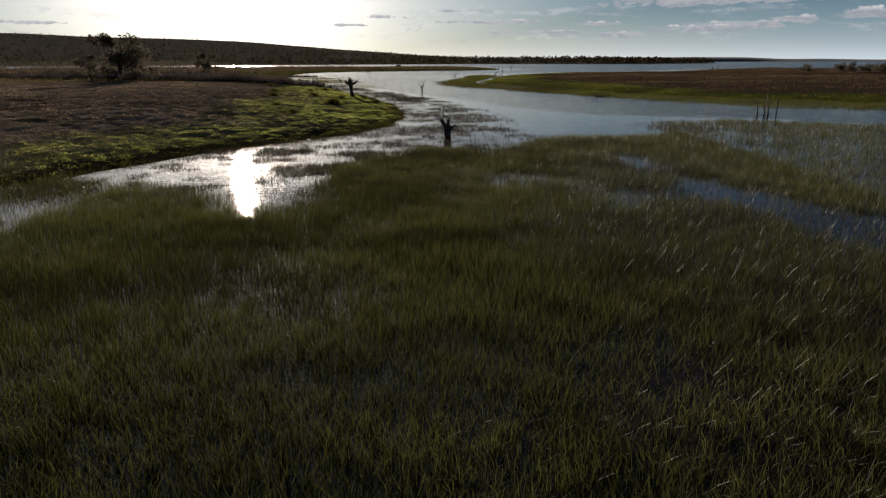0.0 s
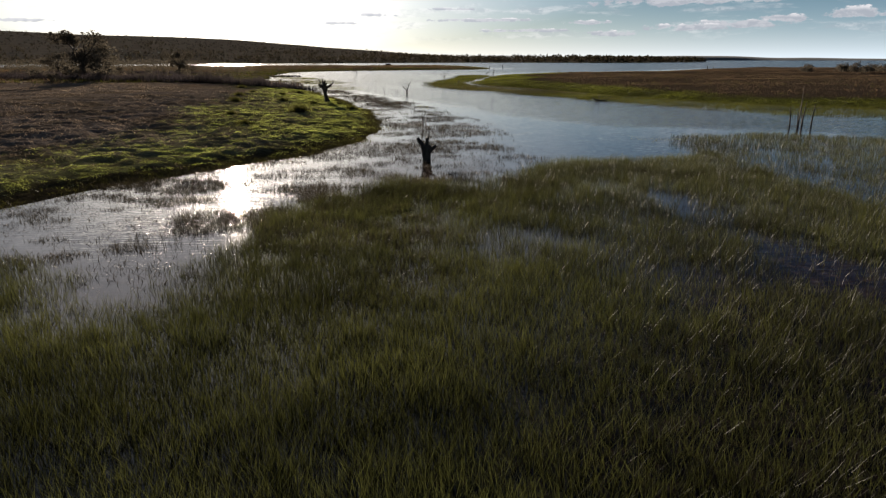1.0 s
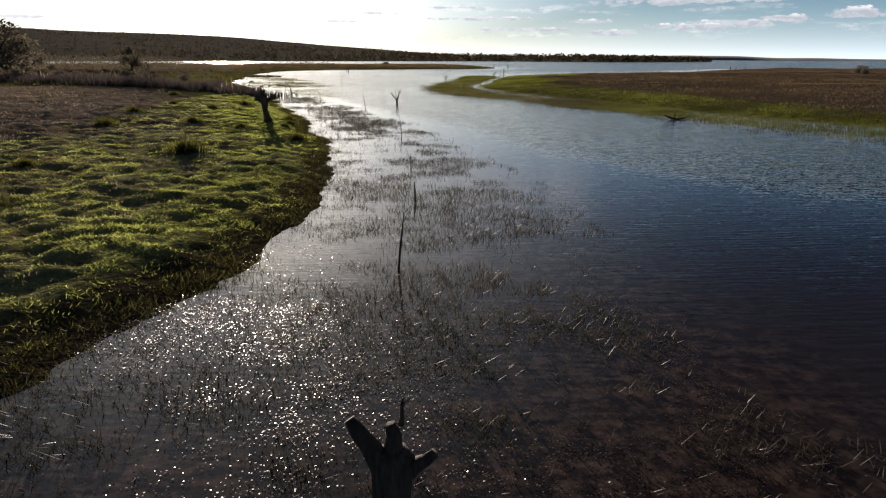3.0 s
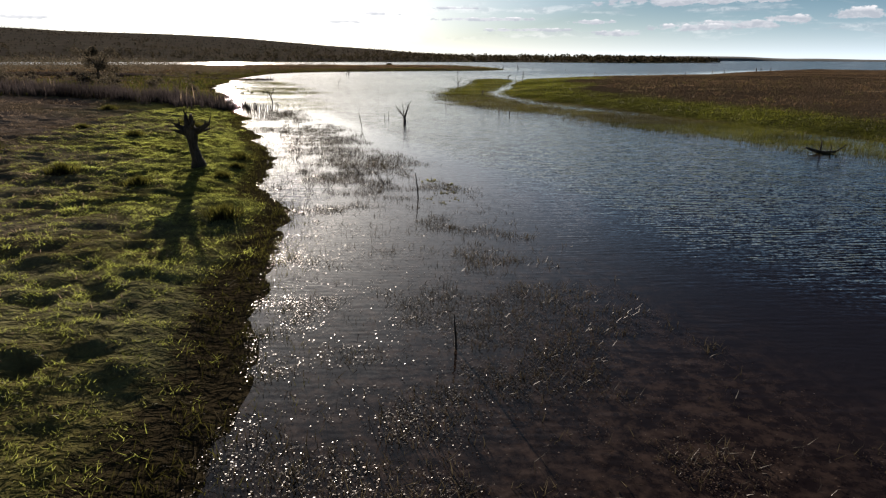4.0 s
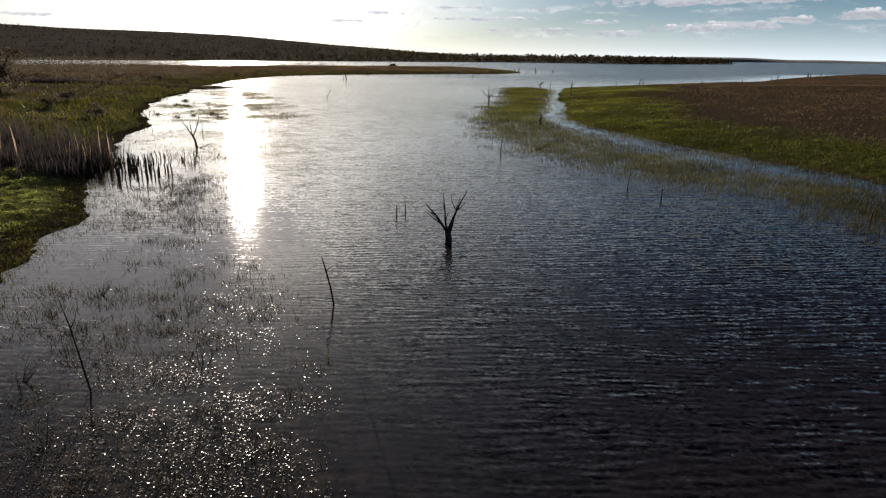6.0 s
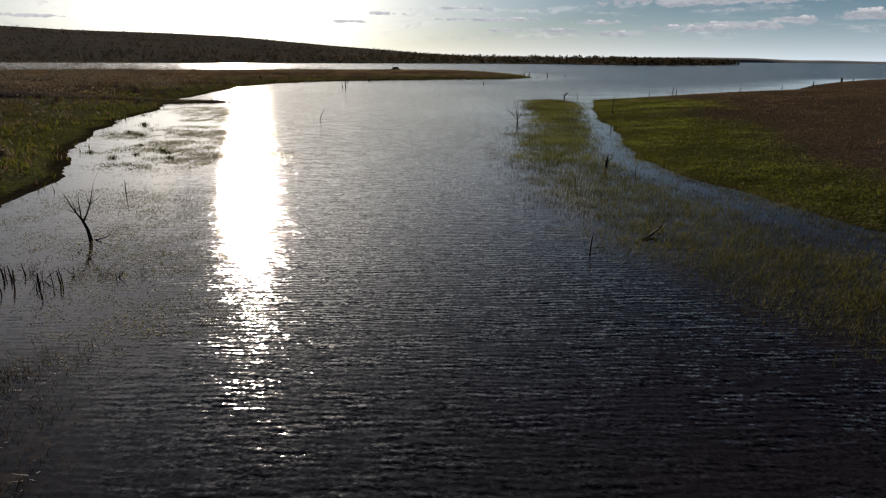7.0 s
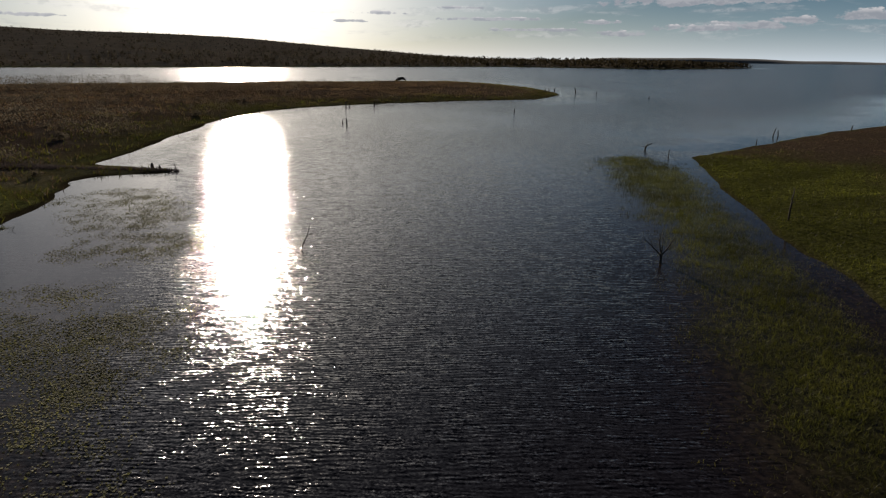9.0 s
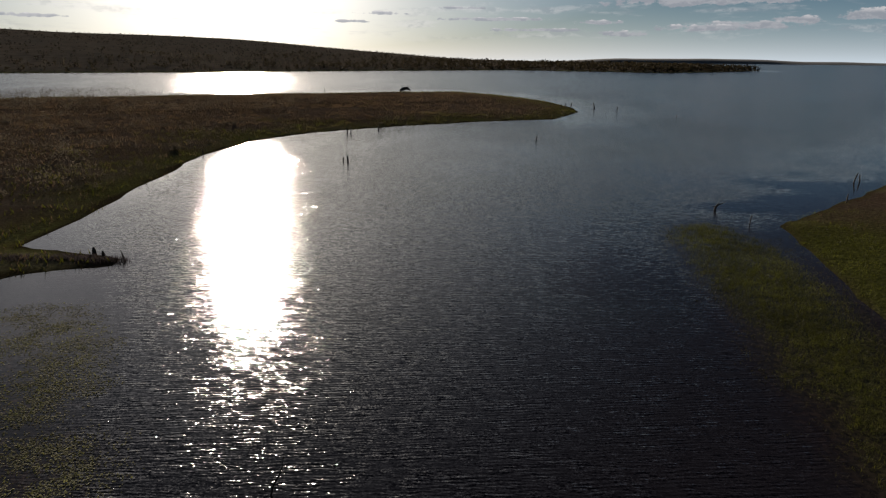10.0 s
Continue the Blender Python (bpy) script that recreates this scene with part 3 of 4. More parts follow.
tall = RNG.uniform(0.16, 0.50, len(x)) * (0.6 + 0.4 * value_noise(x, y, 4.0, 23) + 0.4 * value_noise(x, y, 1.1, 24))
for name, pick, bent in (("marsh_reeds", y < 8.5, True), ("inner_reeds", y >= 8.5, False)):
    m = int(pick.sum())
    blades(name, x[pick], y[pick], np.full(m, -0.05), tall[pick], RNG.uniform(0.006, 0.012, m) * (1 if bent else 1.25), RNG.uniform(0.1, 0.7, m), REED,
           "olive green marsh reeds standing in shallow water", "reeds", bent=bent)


def weed_cover(x, y):
    lumps = value_noise(x, y, 3.2, 31) * 0.5 + value_noise(x * 0.6, y, 0.8, 32) * 0.5
    fringe = np.clip(inside(x, y, SHALLOWS) / 3 + 0.15, 0, 1)
    return fringe * np.clip((lumps - 0.46) / 0.11, 0.05, 1) * np.interp(y, [20, 30, 40, 60, 76, 102, 118, 135, 180], [1, 0.9, 1.3, 1.1, 1.6, 1.4, 0.9, 0.35, 0.3])


x, y = tufts(110000, 6, 0.12, -22, 8, 18, 122, weed_cover)
more = tufts(34000, 6, 0.12, -24, 7, 16, 36, lambda x, y: np.clip(weed_cover(x, y) * 1.4, 0, 1))
x, y = np.concatenate([x, more[0]]), np.concatenate([y, more[1]])
k = len(x)
blades("water_stubble", x, y, np.full(k, -0.03), RNG.uniform(0.05, 0.30, k) * (0.4 + 0.9 * value_noise(x, y, 6, 33)), RNG.uniform(0.010, 0.026, k),
       RNG.uniform(0.2, 1.3, k), STUBBLE, "sparse dead stems and sedge poking out of calm water", "water plants", bent=False)


def rafts(x, y):
    """Where floating leaves gather."""
    lumps = value_noise(x, y, 3.2, 41) * 0.5 + value_noise(x, y, 1.0, 42) * 0.5
    zone = np.clip(inside(x, y, SHALLOWS) / 3 + 0.1, 0, 1)
    zone = np.maximum(zone * np.interp(y, [105, 118], [0.6, 0.15]), 2.0 * raft_zone(x, y))
    return zone * np.clip((lumps - 0.46) / 0.12, 0.03, 1) * np.interp(y, [56, 74], [0.45, 1])


def leaf_rafts(name, x, y, big, mat, label, tip=0.3):
    """Small leaves on the water, each a tilted, slightly folded plate."""
    k = len(x)
    size, turn = RNG.uniform(0.006, 0.015, k) * big, RNG.uniform(0, 2 * np.pi, k)
    tilt, way = np.abs(RNG.normal(0, tip, k)), RNG.uniform(0, 2 * np.pi, k)
    co = np.empty((k, 4, 3))
    for i in range(4):
        a = turn + i * np.pi / 2
        r = size * (0.8 + 0.35 * RNG.random(k))
        dx, dy = np.cos(a) * r, np.sin(a) * r
        co[:, i] = np.stack([x + dx, y + dy, 0.018 + tilt * (dx * np.cos(way) + dy * np.sin(way)) + 0.006 * RNG.random(k)], 1)
    first = np.arange(k)[:, None] * 4
    me = mesh_of(name, co.reshape(-1, 3), first + np.array([[0, 1, 2, 3]]))
    me.attributes.new("along", "FLOAT", "POINT").data.foreach_set("value", np.ones(k * 4, np.float32))
    me.materials.append(mat)
    return tagged(new(name, me), label, "water plants", kind="stuff")


x, y = tufts(50000, 10, 0.22, -21, 8, 18, 120, rafts)
more = tufts(70000, 9, 0.3, -48, 17, 46, 208, lambda x, y: rafts(x, y) * ((x < -21) | (y > 120) | (x > 8)))
bay = tufts(70000, 7, 0.3, -48, -12, 122, 208, lambda x, y: raft_zone(x, y) * np.clip((value_noise(x, y, 1.9, 43) * 0.6 + value_noise(x, y, 0.7, 46) * 0.4 - 0.45) / 0.12, 0.03, 1))
more = np.concatenate([more[0], bay[0]]), np.concatenate([more[1], bay[1]])
dense = tufts(46000, 9, 0.16, -16, 5, 60, 100, lambda x, y: np.clip(weed_cover(x, y), 0, 1))
mats = tufts(18000, 9, 0.18, -15, 5, 27, 48, lambda x, y: np.clip(inside(x, y, SHALLOWS) / 3 + 0.2, 0, 1) * np.clip((value_noise(x, y, 2.6, 47) * 0.5 + value_noise(x, y, 0.8, 48) * 0.5 - 0.38) / 0.2, 0.08, 1))
x, y = np.concatenate([x, dense[0], mats[0]]), np.concatenate([y, dense[1], mats[1]])
leaf_rafts("floating_leaves", x, y, 1.2, FLOAT, "small wet floating leaves among the drowned stems", 0.15)
lily = tufts(900, 9, 0.13, -6, 5, 62, 90, lambda x, y: np.maximum.reduce([np.clip(1.2 - np.hypot(x - cx, y - cy) / r, 0, 1) for cx, cy, r in ((-1.2, 81.4, 0.8), (-0.7, 80.2, 0.8), (-1.1, 78.3, 0.9), (-0.9, 79.2, 0.5), (-2.6, 80.6, 0.5), (-0.6, 76.6, 0.6))]))
leaf_rafts("lily_pads", lily[0], lily[1], 5.0, PONDWEED, "pale green lily pads at the edge of the drowned stems")
for name, pick, big in (("pondweed_rafts", more[1] < 148, 2.3), ("bay_pondweed", more[1] >= 148, 4.0)):
    leaf_rafts(name, more[0][pick], more[1][pick], big, PONDWEED, "pale grey-green pondweed floating in loose rafts")

x, y = tufts(110000, 11, 0.12, -27, -3, 23, 122, lambda x, y: np.clip((inside(x, y, WEST_BANK + [(-60, 200)]) + wobble(x, y) - 0.2) / np.interp(y, [56, 76], [3.0, 1.5]), 0, 1)
             * greenness(x, y) * (0.3 + 0.7 * value_noise(x, y, 1.5, 3)))
k = len(x)
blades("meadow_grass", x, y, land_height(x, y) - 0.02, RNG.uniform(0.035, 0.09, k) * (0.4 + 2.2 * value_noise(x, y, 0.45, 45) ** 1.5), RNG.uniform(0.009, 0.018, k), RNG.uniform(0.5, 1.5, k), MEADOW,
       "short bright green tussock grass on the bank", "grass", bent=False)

x, y = tufts(130000, 7, 0.12, -30, 0, 20, 132, lambda x, y: np.interp(shores(x, y)[0], [-2.2, -0.8, 0.2, 1.3], [0.0, 0.4, 0.55, 0.0]) * (0.35 + 0.65 * value_noise(x, y, 1.6, 44)))
k = len(x)
blades("bank_fringe", x, y, np.maximum(land_height(x, y), -0.1) - 0.02, RNG.uniform(0.06, 0.26, k), RNG.uniform(0.012, 0.024, k), RNG.uniform(0.2, 1.2, k), RUSH,
       "dark rushes along the foot of the bank", "rushes", bent=False)

x, y = tufts(40000, 5, 0.25, -110, -8, 26, 150, lambda x, y: np.clip(shores(x, y)[0] / 3, 0, 1) * (1.05 - greenness(x, y)) * np.interp(x, [-110, -30], [0.5, 1]))
k = len(x)
blades("dry_grass", x, y, land_height(x, y) - 0.02, RNG.uniform(0.06, 0.20, k), RNG.uniform(0.012, 0.03, k), RNG.uniform(0.3, 1.2, k), DRY,
       "withered brown grass on the flat bank", "grass", bent=False)


def isle_cover(x, y):
    bed = isle_bed(x, y)
    return np.clip(bed / 3.0 + 0.1, 0, 1) * np.interp(y, [110, 128, 138, 150, 165], [1.0, 0.9, 0.75, 0.85, 1.0]) * (0.5 + 0.5 * value_noise(x, y, 3.0, 51))


near = tufts(120000, 10, 0.22, -4, 25, 95, 236, isle_cover)
outer = tufts(60000, 8, 0.22, 14, 75, 52, 106, lambda x, y: isle_cover(x, y) * ((x > 25) | (y < 95)))
x, y = np.concatenate([near[0], outer[0]]), np.concatenate([near[1], outer[1]])
k = len(x)
wet = (y + 14 * value_noise(x, y, 6.0, 52) < RNG.normal(152, 7, k)) & (y > 108)
for name, pick, mat, label in (("isle_reeds", ~wet, SEDGE, "dark green sedge bed along the creek and shore"), ("drowned_sedge", wet, DROWNED, "dull olive sedge drowned up to its tips")):
    m = int(pick.sum())
    blades(name, x[pick], y[pick], np.full(m, -0.06), RNG.uniform(0.14, 0.40, m) * (1.0 if mat is SEDGE else 0.9), RNG.uniform(0.014, 0.028, m), RNG.uniform(0.2, 1.1, m), mat, label, "reeds", bent=False)
x, y = tufts(80000, 7, 0.2, -6, 30, 66, 236, lambda x, y: np.interp(isle_bed(x, y), [-2.2, 0.5, 3.5], [0.0, 0.8, 0.1]) * np.interp(y, [140, 165], [1.0, 0.5]) * (shores(x, y)[1] < 0))
k = len(x)
blades("drowned_stems", x, y, np.full(k, -0.03), RNG.uniform(0.04, 0.22, k), RNG.uniform(0.015, 0.035, k), RNG.uniform(0.2, 1.2, k), DROWNED,
       "brown drowned stems along the edge of the sedge bed", "water plants", bent=False)

x, y = tufts(140000, 7, 0.3, 7, 95, 75, 300, lambda x, y: np.clip(shores(x, y)[1] / 1.5 + 0.4, 0, 1) * np.clip(1.3 * greenness(x, y) - 0.25, 0.02, 1) * np.interp(x, [50, 110], [1, 0.4]))
k = len(x)
blades("shore_grass", x, y, land_height(x, y) - 0.02, RNG.uniform(0.10, 0.28, k), RNG.uniform(0.018, 0.038, k), RNG.uniform(0.3, 1.1, k), SHORE,
       "green grass on the low shore", "grass", bent=False)

x, y = tufts(36000, 5, 0.5, 25, 190, 75, 400, lambda x, y: np.clip(shores(x, y)[1] / 4, 0, 1) * (1.0 - greenness(x, y)))
k = len(x)
blades("brown_turf", x, y, land_height(x, y) - 0.02, RNG.uniform(0.12, 0.36, k), RNG.uniform(0.05, 0.12, k), RNG.uniform(0.3, 1.1, k), TURF,
       "reddish brown withered turf", "grass", bent=False)

x, y = tufts(66000, 5, 0.5, -190, 33, 122, 522, lambda x, y: np.clip(shores(x, y)[0] / 2 + 0.3, 0, 1) * (0.35 + 0.65 * value_noise(x, y, 9, 61)) * (1 - np.clip(1.4 * sandy(x, y), 0, 1)))
k = len(x)
green = RNG.random(k) < np.clip(1.2 - shores(x, y)[0] / np.interp(y, [185, 210], [48, 22]) + 1.2 * (value_noise(x, y, 8, 62) - 0.5), 0.05, 0.75)
for name, pick, mat, label in (("spit_sedge", green, SEDGE, "olive sedge fringing the low spit"), ("spit_scrub", ~green, TURF, "brown rank growth on the low spit")):
    m = int(pick.sum())
    blades(name, x[pick], y[pick], land_height(x[pick], y[pick]) - 0.03, RNG.uniform(0.25, 0.8, m), RNG.uniform(0.06, 0.14, m), RNG.uniform(0.2, 0.8, m), mat, label, "reeds", bent=False)

# ---------------------------------------------------------------- dead wood
def tube(bm, points, radii, sides=7, rough=0.12, rng=random):
    """A tapering limb along some points, with an uneven skin."""
    rings = []
    for i, (p, r) in enumerate(zip(points, radii)):
        p = Vector(p)
        ahead = Vector(points[min(i + 1, len(points) - 1)]) - Vector(points[max(i - 1, 0)])
        q = Vector((0, 0, 1)).rotation_difference(ahead)
        ring = []
        for s in range(sides):
            a = 2 * math.pi * s / sides
            rr = r * (1 + rng.uniform(-rough, rough))
            ring.append(bm.verts.new(p + q @ Vector((math.cos(a) * rr, math.sin(a) * rr, 0))))
        rings.append(ring)
    for lo, hi in zip(rings, rings[1:]):
        for s in range(sides):
            bm.faces.new((lo[s], lo[(s + 1) % sides], hi[(s + 1) % sides], hi[s]))
    bm.faces.new(rings[-1])
    bm.faces.new(rings[0][::-1])


def part(name, bm, mat, parent, label=""):
    """Links a bmesh as one mesh under a thing or a part."""
    me = bpy.data.meshes.new(name)
    bm.to_mesh(me)
    bm.free()
    me.materials.append(mat)
    for poly in me.polygons:
        poly.use_smooth = True
    ob = new(name, me)
    ob.parent = parent
    return tagged(ob, label)


def limb(rng, start, way, length, r0, r1, crook=0.18, pieces=4):
    """Points and radii of a crooked branch."""
    p, d = Vector(start), Vector(way).normalized()
    pts, rad = [tuple(p)], [r0]
    for i in range(pieces):
        d = (d + Vector((rng.uniform(-crook, crook), rng.uniform(-crook, crook), rng.uniform(-crook, crook) * 0.6))).normalized()
        p = p + d * length / pieces
        pts.append(tuple(p))
        rad.append(r0 + (r1 - r0) * (i + 1) / pieces)
    return pts, rad


def dead_tree(name, label, x, y, z, trunk, branches, mat=BARK, seed=1, turn=0.0, group="", category="dead tree"):
    """trunk: points and radii. branches: (start, direction, length, thick, thin, twigs)."""
    rng = random.Random(seed)
    root = new(name)
    tagged(root, label, category, group)
    bm = bmesh.new()
    tube(bm, trunk[0], trunk[1], 9, 0.16, rng)
    part("trunk", bm, mat, root)
    for start, way, length, r0, r1, twigs in branches:
        bm = bmesh.new()
        pts, rad = limb(rng, start, way, length, r0, r1)
        tube(bm, pts, rad, 6, 0.12, rng)
        bough = part("branch", bm, mat, root)
        for _ in range(twigs):
            i = rng.randrange(1, len(pts))
            bm = bmesh.new()
            side = Vector(way).normalized() + Vector((rng.uniform(-1, 1), rng.uniform(-1, 1), rng.uniform(-0.2, 0.9)))
            tp, tr = limb(rng, pts[i], side, length * rng.uniform(0.3, 0.6), rad[i] * 0.6, 0.004, 0.25, 3)
            tube(bm, tp, tr, 4, 0.1, rng)
            part("twig", bm, mat, bough)
    root.matrix_basis = pose(x, y, z, 0, 0, turn)
    return root


# pollard stump standing in the calm water
dead_tree("tree_stump", "dark broken pollard stump standing in calm water", 0.0, 41.3, 0.0,
          ([(0, 0, -0.3), (0, 0, 0.05), (-0.02, 0, 0.30), (0.0, 0, 0.52), (0.0, 0, 0.74), (0.0, 0, 0.86)], [0.26, 0.23, 0.205, 0.215, 0.235, 0.15]),
          [((-0.06, 0, 0.52), (-0.50, 0.05, 0.78), 0.80, 0.17, 0.075, 0), ((0.05, 0.03, 0.60), (0.06, 0.05, 0.9), 0.62, 0.15, 0.07, 0),
           ((-0.02, -0.05, 0.66), (-0.05, -0.1, 0.7), 0.36, 0.08, 0.03, 0), ((0.06, 0, 0.48), (0.62, -0.05, 0.62), 0.55, 0.14, 0.06, 0),
           ((0.10, 0.05, 1.12), (0.05, 0, 1), 0.38, 0.035, 0.012, 1)], seed=4, category="stump")
# small forked tree out in the open water
dead_tree("dead_tree", "bare forked dead tree standing in open water", -4.3, 108.8, 0.0,
          ([(0, 0, -0.4), (0.02, 0, 0.2), (-0.03, 0, 0.5)], [0.14, 0.12, 0.10]),
          [((-0.03, 0, 0.42), (-0.62, 0.1, 0.75), 1.25, 0.05, 0.014, 3), ((-0.03, 0, 0.45), (-0.1, 0.2, 1), 1.3, 0.04, 0.010, 2),
           ((0, 0, 0.45), (0.32, -0.1, 1), 1.55, 0.055, 0.014, 3), ((0.05, 0, 0.4), (0.45, 0.3, 0.8), 0.9, 0.05, 0.012, 1)], seed=7)
# pollard on the grassy bank, with a long shadow
bank_z = float(land_height(np.array([-12.2]), np.array([82.8]))[0])
dead_tree("pollard_tree", "stout dead pollard with stub limbs on the grassy bank", -12.2, 82.8, bank_z - 0.1,
          ([(0.05, 0, -0.2), (0.05, 0, 0.10), (0.0, 0, 0.45), (-0.12, 0, 0.95), (-0.10, 0, 1.30), (-0.18, 0, 1.70), (-0.22, 0, 1.95)], [0.50, 0.38, 0.25, 0.20, 0.24, 0.33, 0.24]),
          [((-0.2, 0, 1.5), (-0.85, 0.2, 0.75), 0.75, 0.20, 0.10, 3), ((-0.25, 0, 1.75), (-0.25, 0.1, 1), 0.65, 0.18, 0.08, 3),
           ((-0.15, 0, 1.55), (0.95, -0.1, 0.55), 1.05, 0.19, 0.07, 4), ((-0.25, 0.05, 1.6), (-0.3, 0.8, 0.6), 0.7, 0.15, 0.06, 2),
           ((-0.2, -0.05, 1.6), (0.4, -0.7, 0.9), 0.8, 0.15, 0.06, 3), ((-0.2, 0, 1.75), (0.35, 0.1, 1), 0.7, 0.15, 0.06, 3),
           ((-0.15, 0.1, 1.55), (0.8, 0.4, 0.2), 0.8, 0.12, 0.04, 3), ((-0.25, -0.1, 1.55), (-0.8, -0.4, 0.35), 0.55, 0.13, 0.06, 2)], seed=12)
# wide forked tree by the reed bed
dead_tree("dead_tree", "wide forked bare tree at the edge of the reeds", 2.0, 183.4, 0.0,
          ([(0, 0, -0.4), (0, 0, 0.35), (-0.05, 0, 0.65)], [0.10, 0.085, 0.075]),
          [((-0.05, 0, 0.5), (-0.75, 0.1, 0.8), 1.6, 0.055, 0.014, 4), ((0, 0, 0.6), (-0.15, 0.2, 1), 1.5, 0.05, 0.014, 3),
           ((0, 0, 0.5), (0.65, -0.1, 0.9), 1.6, 0.055, 0.014, 4), ((0, 0, 0.6), (0.3, 0.3, 1), 1.3, 0.04, 0.012, 2)], seed=21)
# leaning branch in mid channel
dead_tree("leaning_branch", "thin crooked branch leaning out of open water", -22.2, 185.3, 0.0,
          ([(0, 0, -0.4), (0.2, 0, 0.4), (0.5, 0, 1.0), (0.65, 0, 1.4)], [0.05, 0.045, 0.03, 0.02]),
          [((0.5, 0, 1.0), (0.8, 0, 0.7), 0.6, 0.022, 0.008, 1), ((0.65, 0, 1.4), (0.1, 0, 1), 0.5, 0.018, 0.008, 1)], seed=31)
# branching tree in the sheltered bay
dead_tree("dead_tree", "low twisted dead tree in sheltered water", -21.3, 131.5, 0.0,
          ([(0, 0, -0.3), (-0.1, 0, 0.45), (-0.3, 0, 0.95)], [0.08, 0.065, 0.05]),
          [((-0.3, 0, 0.9), (-0.8, 0.2, 0.9), 1.25, 0.045, 0.012, 4), ((-0.25, 0, 0.75), (0.7, 0.1, 1.0), 1.6, 0.045, 0.01, 4),
           ((-0.3, 0, 0.95), (0.05, 0.2, 1), 0.9, 0.035, 0.01, 2), ((0.15, 0, 0.0), (0.8, 0, 0.25), 0.7, 0.03, 0.01, 3)], seed=36)
# tall snags by the mouth of the creek
dead_tree("dead_tree", "low bent snag at the tip of the reeds", 17.3, 238.2, 0.0,
          ([(0, 0, -0.3), (0.1, 0, 0.4), (0.3, 0, 0.7)], [0.14, 0.13, 0.10]),
          [((0.25, 0, 0.6), (0.9, 0, 0.3), 0.9, 0.09, 0.03, 3), ((0.25, 0, 0.6), (0.4, 0, 0.8), 0.6, 0.07, 0.02, 2), ((0.1, 0, 0.4), (-0.9, 0, 0.3), 0.8, 0.05, 0.02, 1)], seed=43)
dead_tree("dead_tree", "tall thin snag on the green shore", 16.1, 194.5, 0.1,
          ([(0, 0, -0.2), (0, 0, 1.2), (0.1, 0, 2.7)], [0.09, 0.07, 0.03]), [((0, 0, 1.3), (0.5, 0, 0.9), 1.0, 0.035, 0.01, 2), ((0, 0, 1.8), (-0.4, 0, 0.9), 0.7, 0.03, 0.01, 1)], seed=44)
dead_tree("tree_stump", "dark ragged stump standing in the creek", 4.9, 151.2, -0.1,
          ([(0, 0, -0.2), (0, 0, 0.4), (0.08, 0, 0.95)], [0.13, 0.11, 0.06]),
          [((0, 0, 0.4), (-0.4, 0, 0.9), 0.5, 0.05, 0.02, 1), ((0.05, 0, 0.5), (0.5, 0, 0.6), 0.5, 0.04, 0.015, 2)], seed=45, category="stump")
dead_tree("fallen_branch", "forked driftwood lying in the water", 21.0, 91.2, 0.0,
          ([(-0.9, 0, 0.35), (-0.3, 0, 0.12), (0.3, 0, 0.04), (0.9, 0, 0.10)], [0.05, 0.10, 0.10, 0.07]),
          [((0.0, 0, 0.1), (0.1, 0, 1), 0.65, 0.07, 0.03, 1), ((0.9, 0, 0.1), (0.8, 0, 0.4), 0.7, 0.05, 0.02, 2), ((0.6, 0, 0.1), (0.2, 0, 0.9), 0.4, 0.04, 0.02, 0)],
          seed=46, category="driftwood")
dead_tree("fallen_log", "thin forked log lying in the shallow reed bed", 2.5, 132.9, 0.05,
          ([(-0.6, -0.65, -0.02), (0, 0, 0.06), (0.6, 0.65, 0.22)], [0.05, 0.05, 0.03]), [((0.2, 0.2, 0.1), (0.7, 0.0, 0.5), 0.5, 0.03, 0.012, 1)],
          mat=BARK, seed=47, category="driftwood")
dead_tree("brush_heap", "dark heap of driftwood on the far side of the spit", -39.1, 521, 0.2,
          ([(-3, 0, 0.1), (-1, 0, 0.9), (1, 0, 1.3), (3, 0, 0.2)], [0.3, 0.9, 0.9, 0.3]), [((-1.5, 0, 1), (-0.2, 0, 1), 2.6, 0.12, 0.04, 2), ((1, 0, 1), (0.6, 0, 0.7), 1.8, 0.12, 0.05, 1)],
          seed=48, category="driftwood")


def snag(label, x, y, tall, thick, lean, seed, group="", mat=BARK, name="dead_stake", base=-0.3):
    """One upright dead stem, broken at the top, with a side stub."""
    rng = random.Random(seed)
    lx, ly = rng.uniform(-1, 1) * lean, rng.uniform(-1, 1) * lean
    pts = [(0, 0, base)] + [(lx * k * tall, ly * k * tall + rng.uniform(-0.02, 0.02), tall * k) for k in (0.35, 0.7, 1.0)]
    stubs = [(pts[2], (rng.uniform(-1, 1), rng.uniform(-1, 1), 0.8), tall * rng.uniform(0.15, 0.4), thick * 0.55, thick * 0.2, 0)] if rng.random() < 0.55 else []
    z = max(float(land_height(np.array([x]), np.array([y]))[0]), 0.0)
    return dead_tree(name, label, x, y, z, (pts, [thick, thick * 0.9, thick * 0.7, thick * 0.35]), stubs, mat, seed, group=group, category="dead stake")


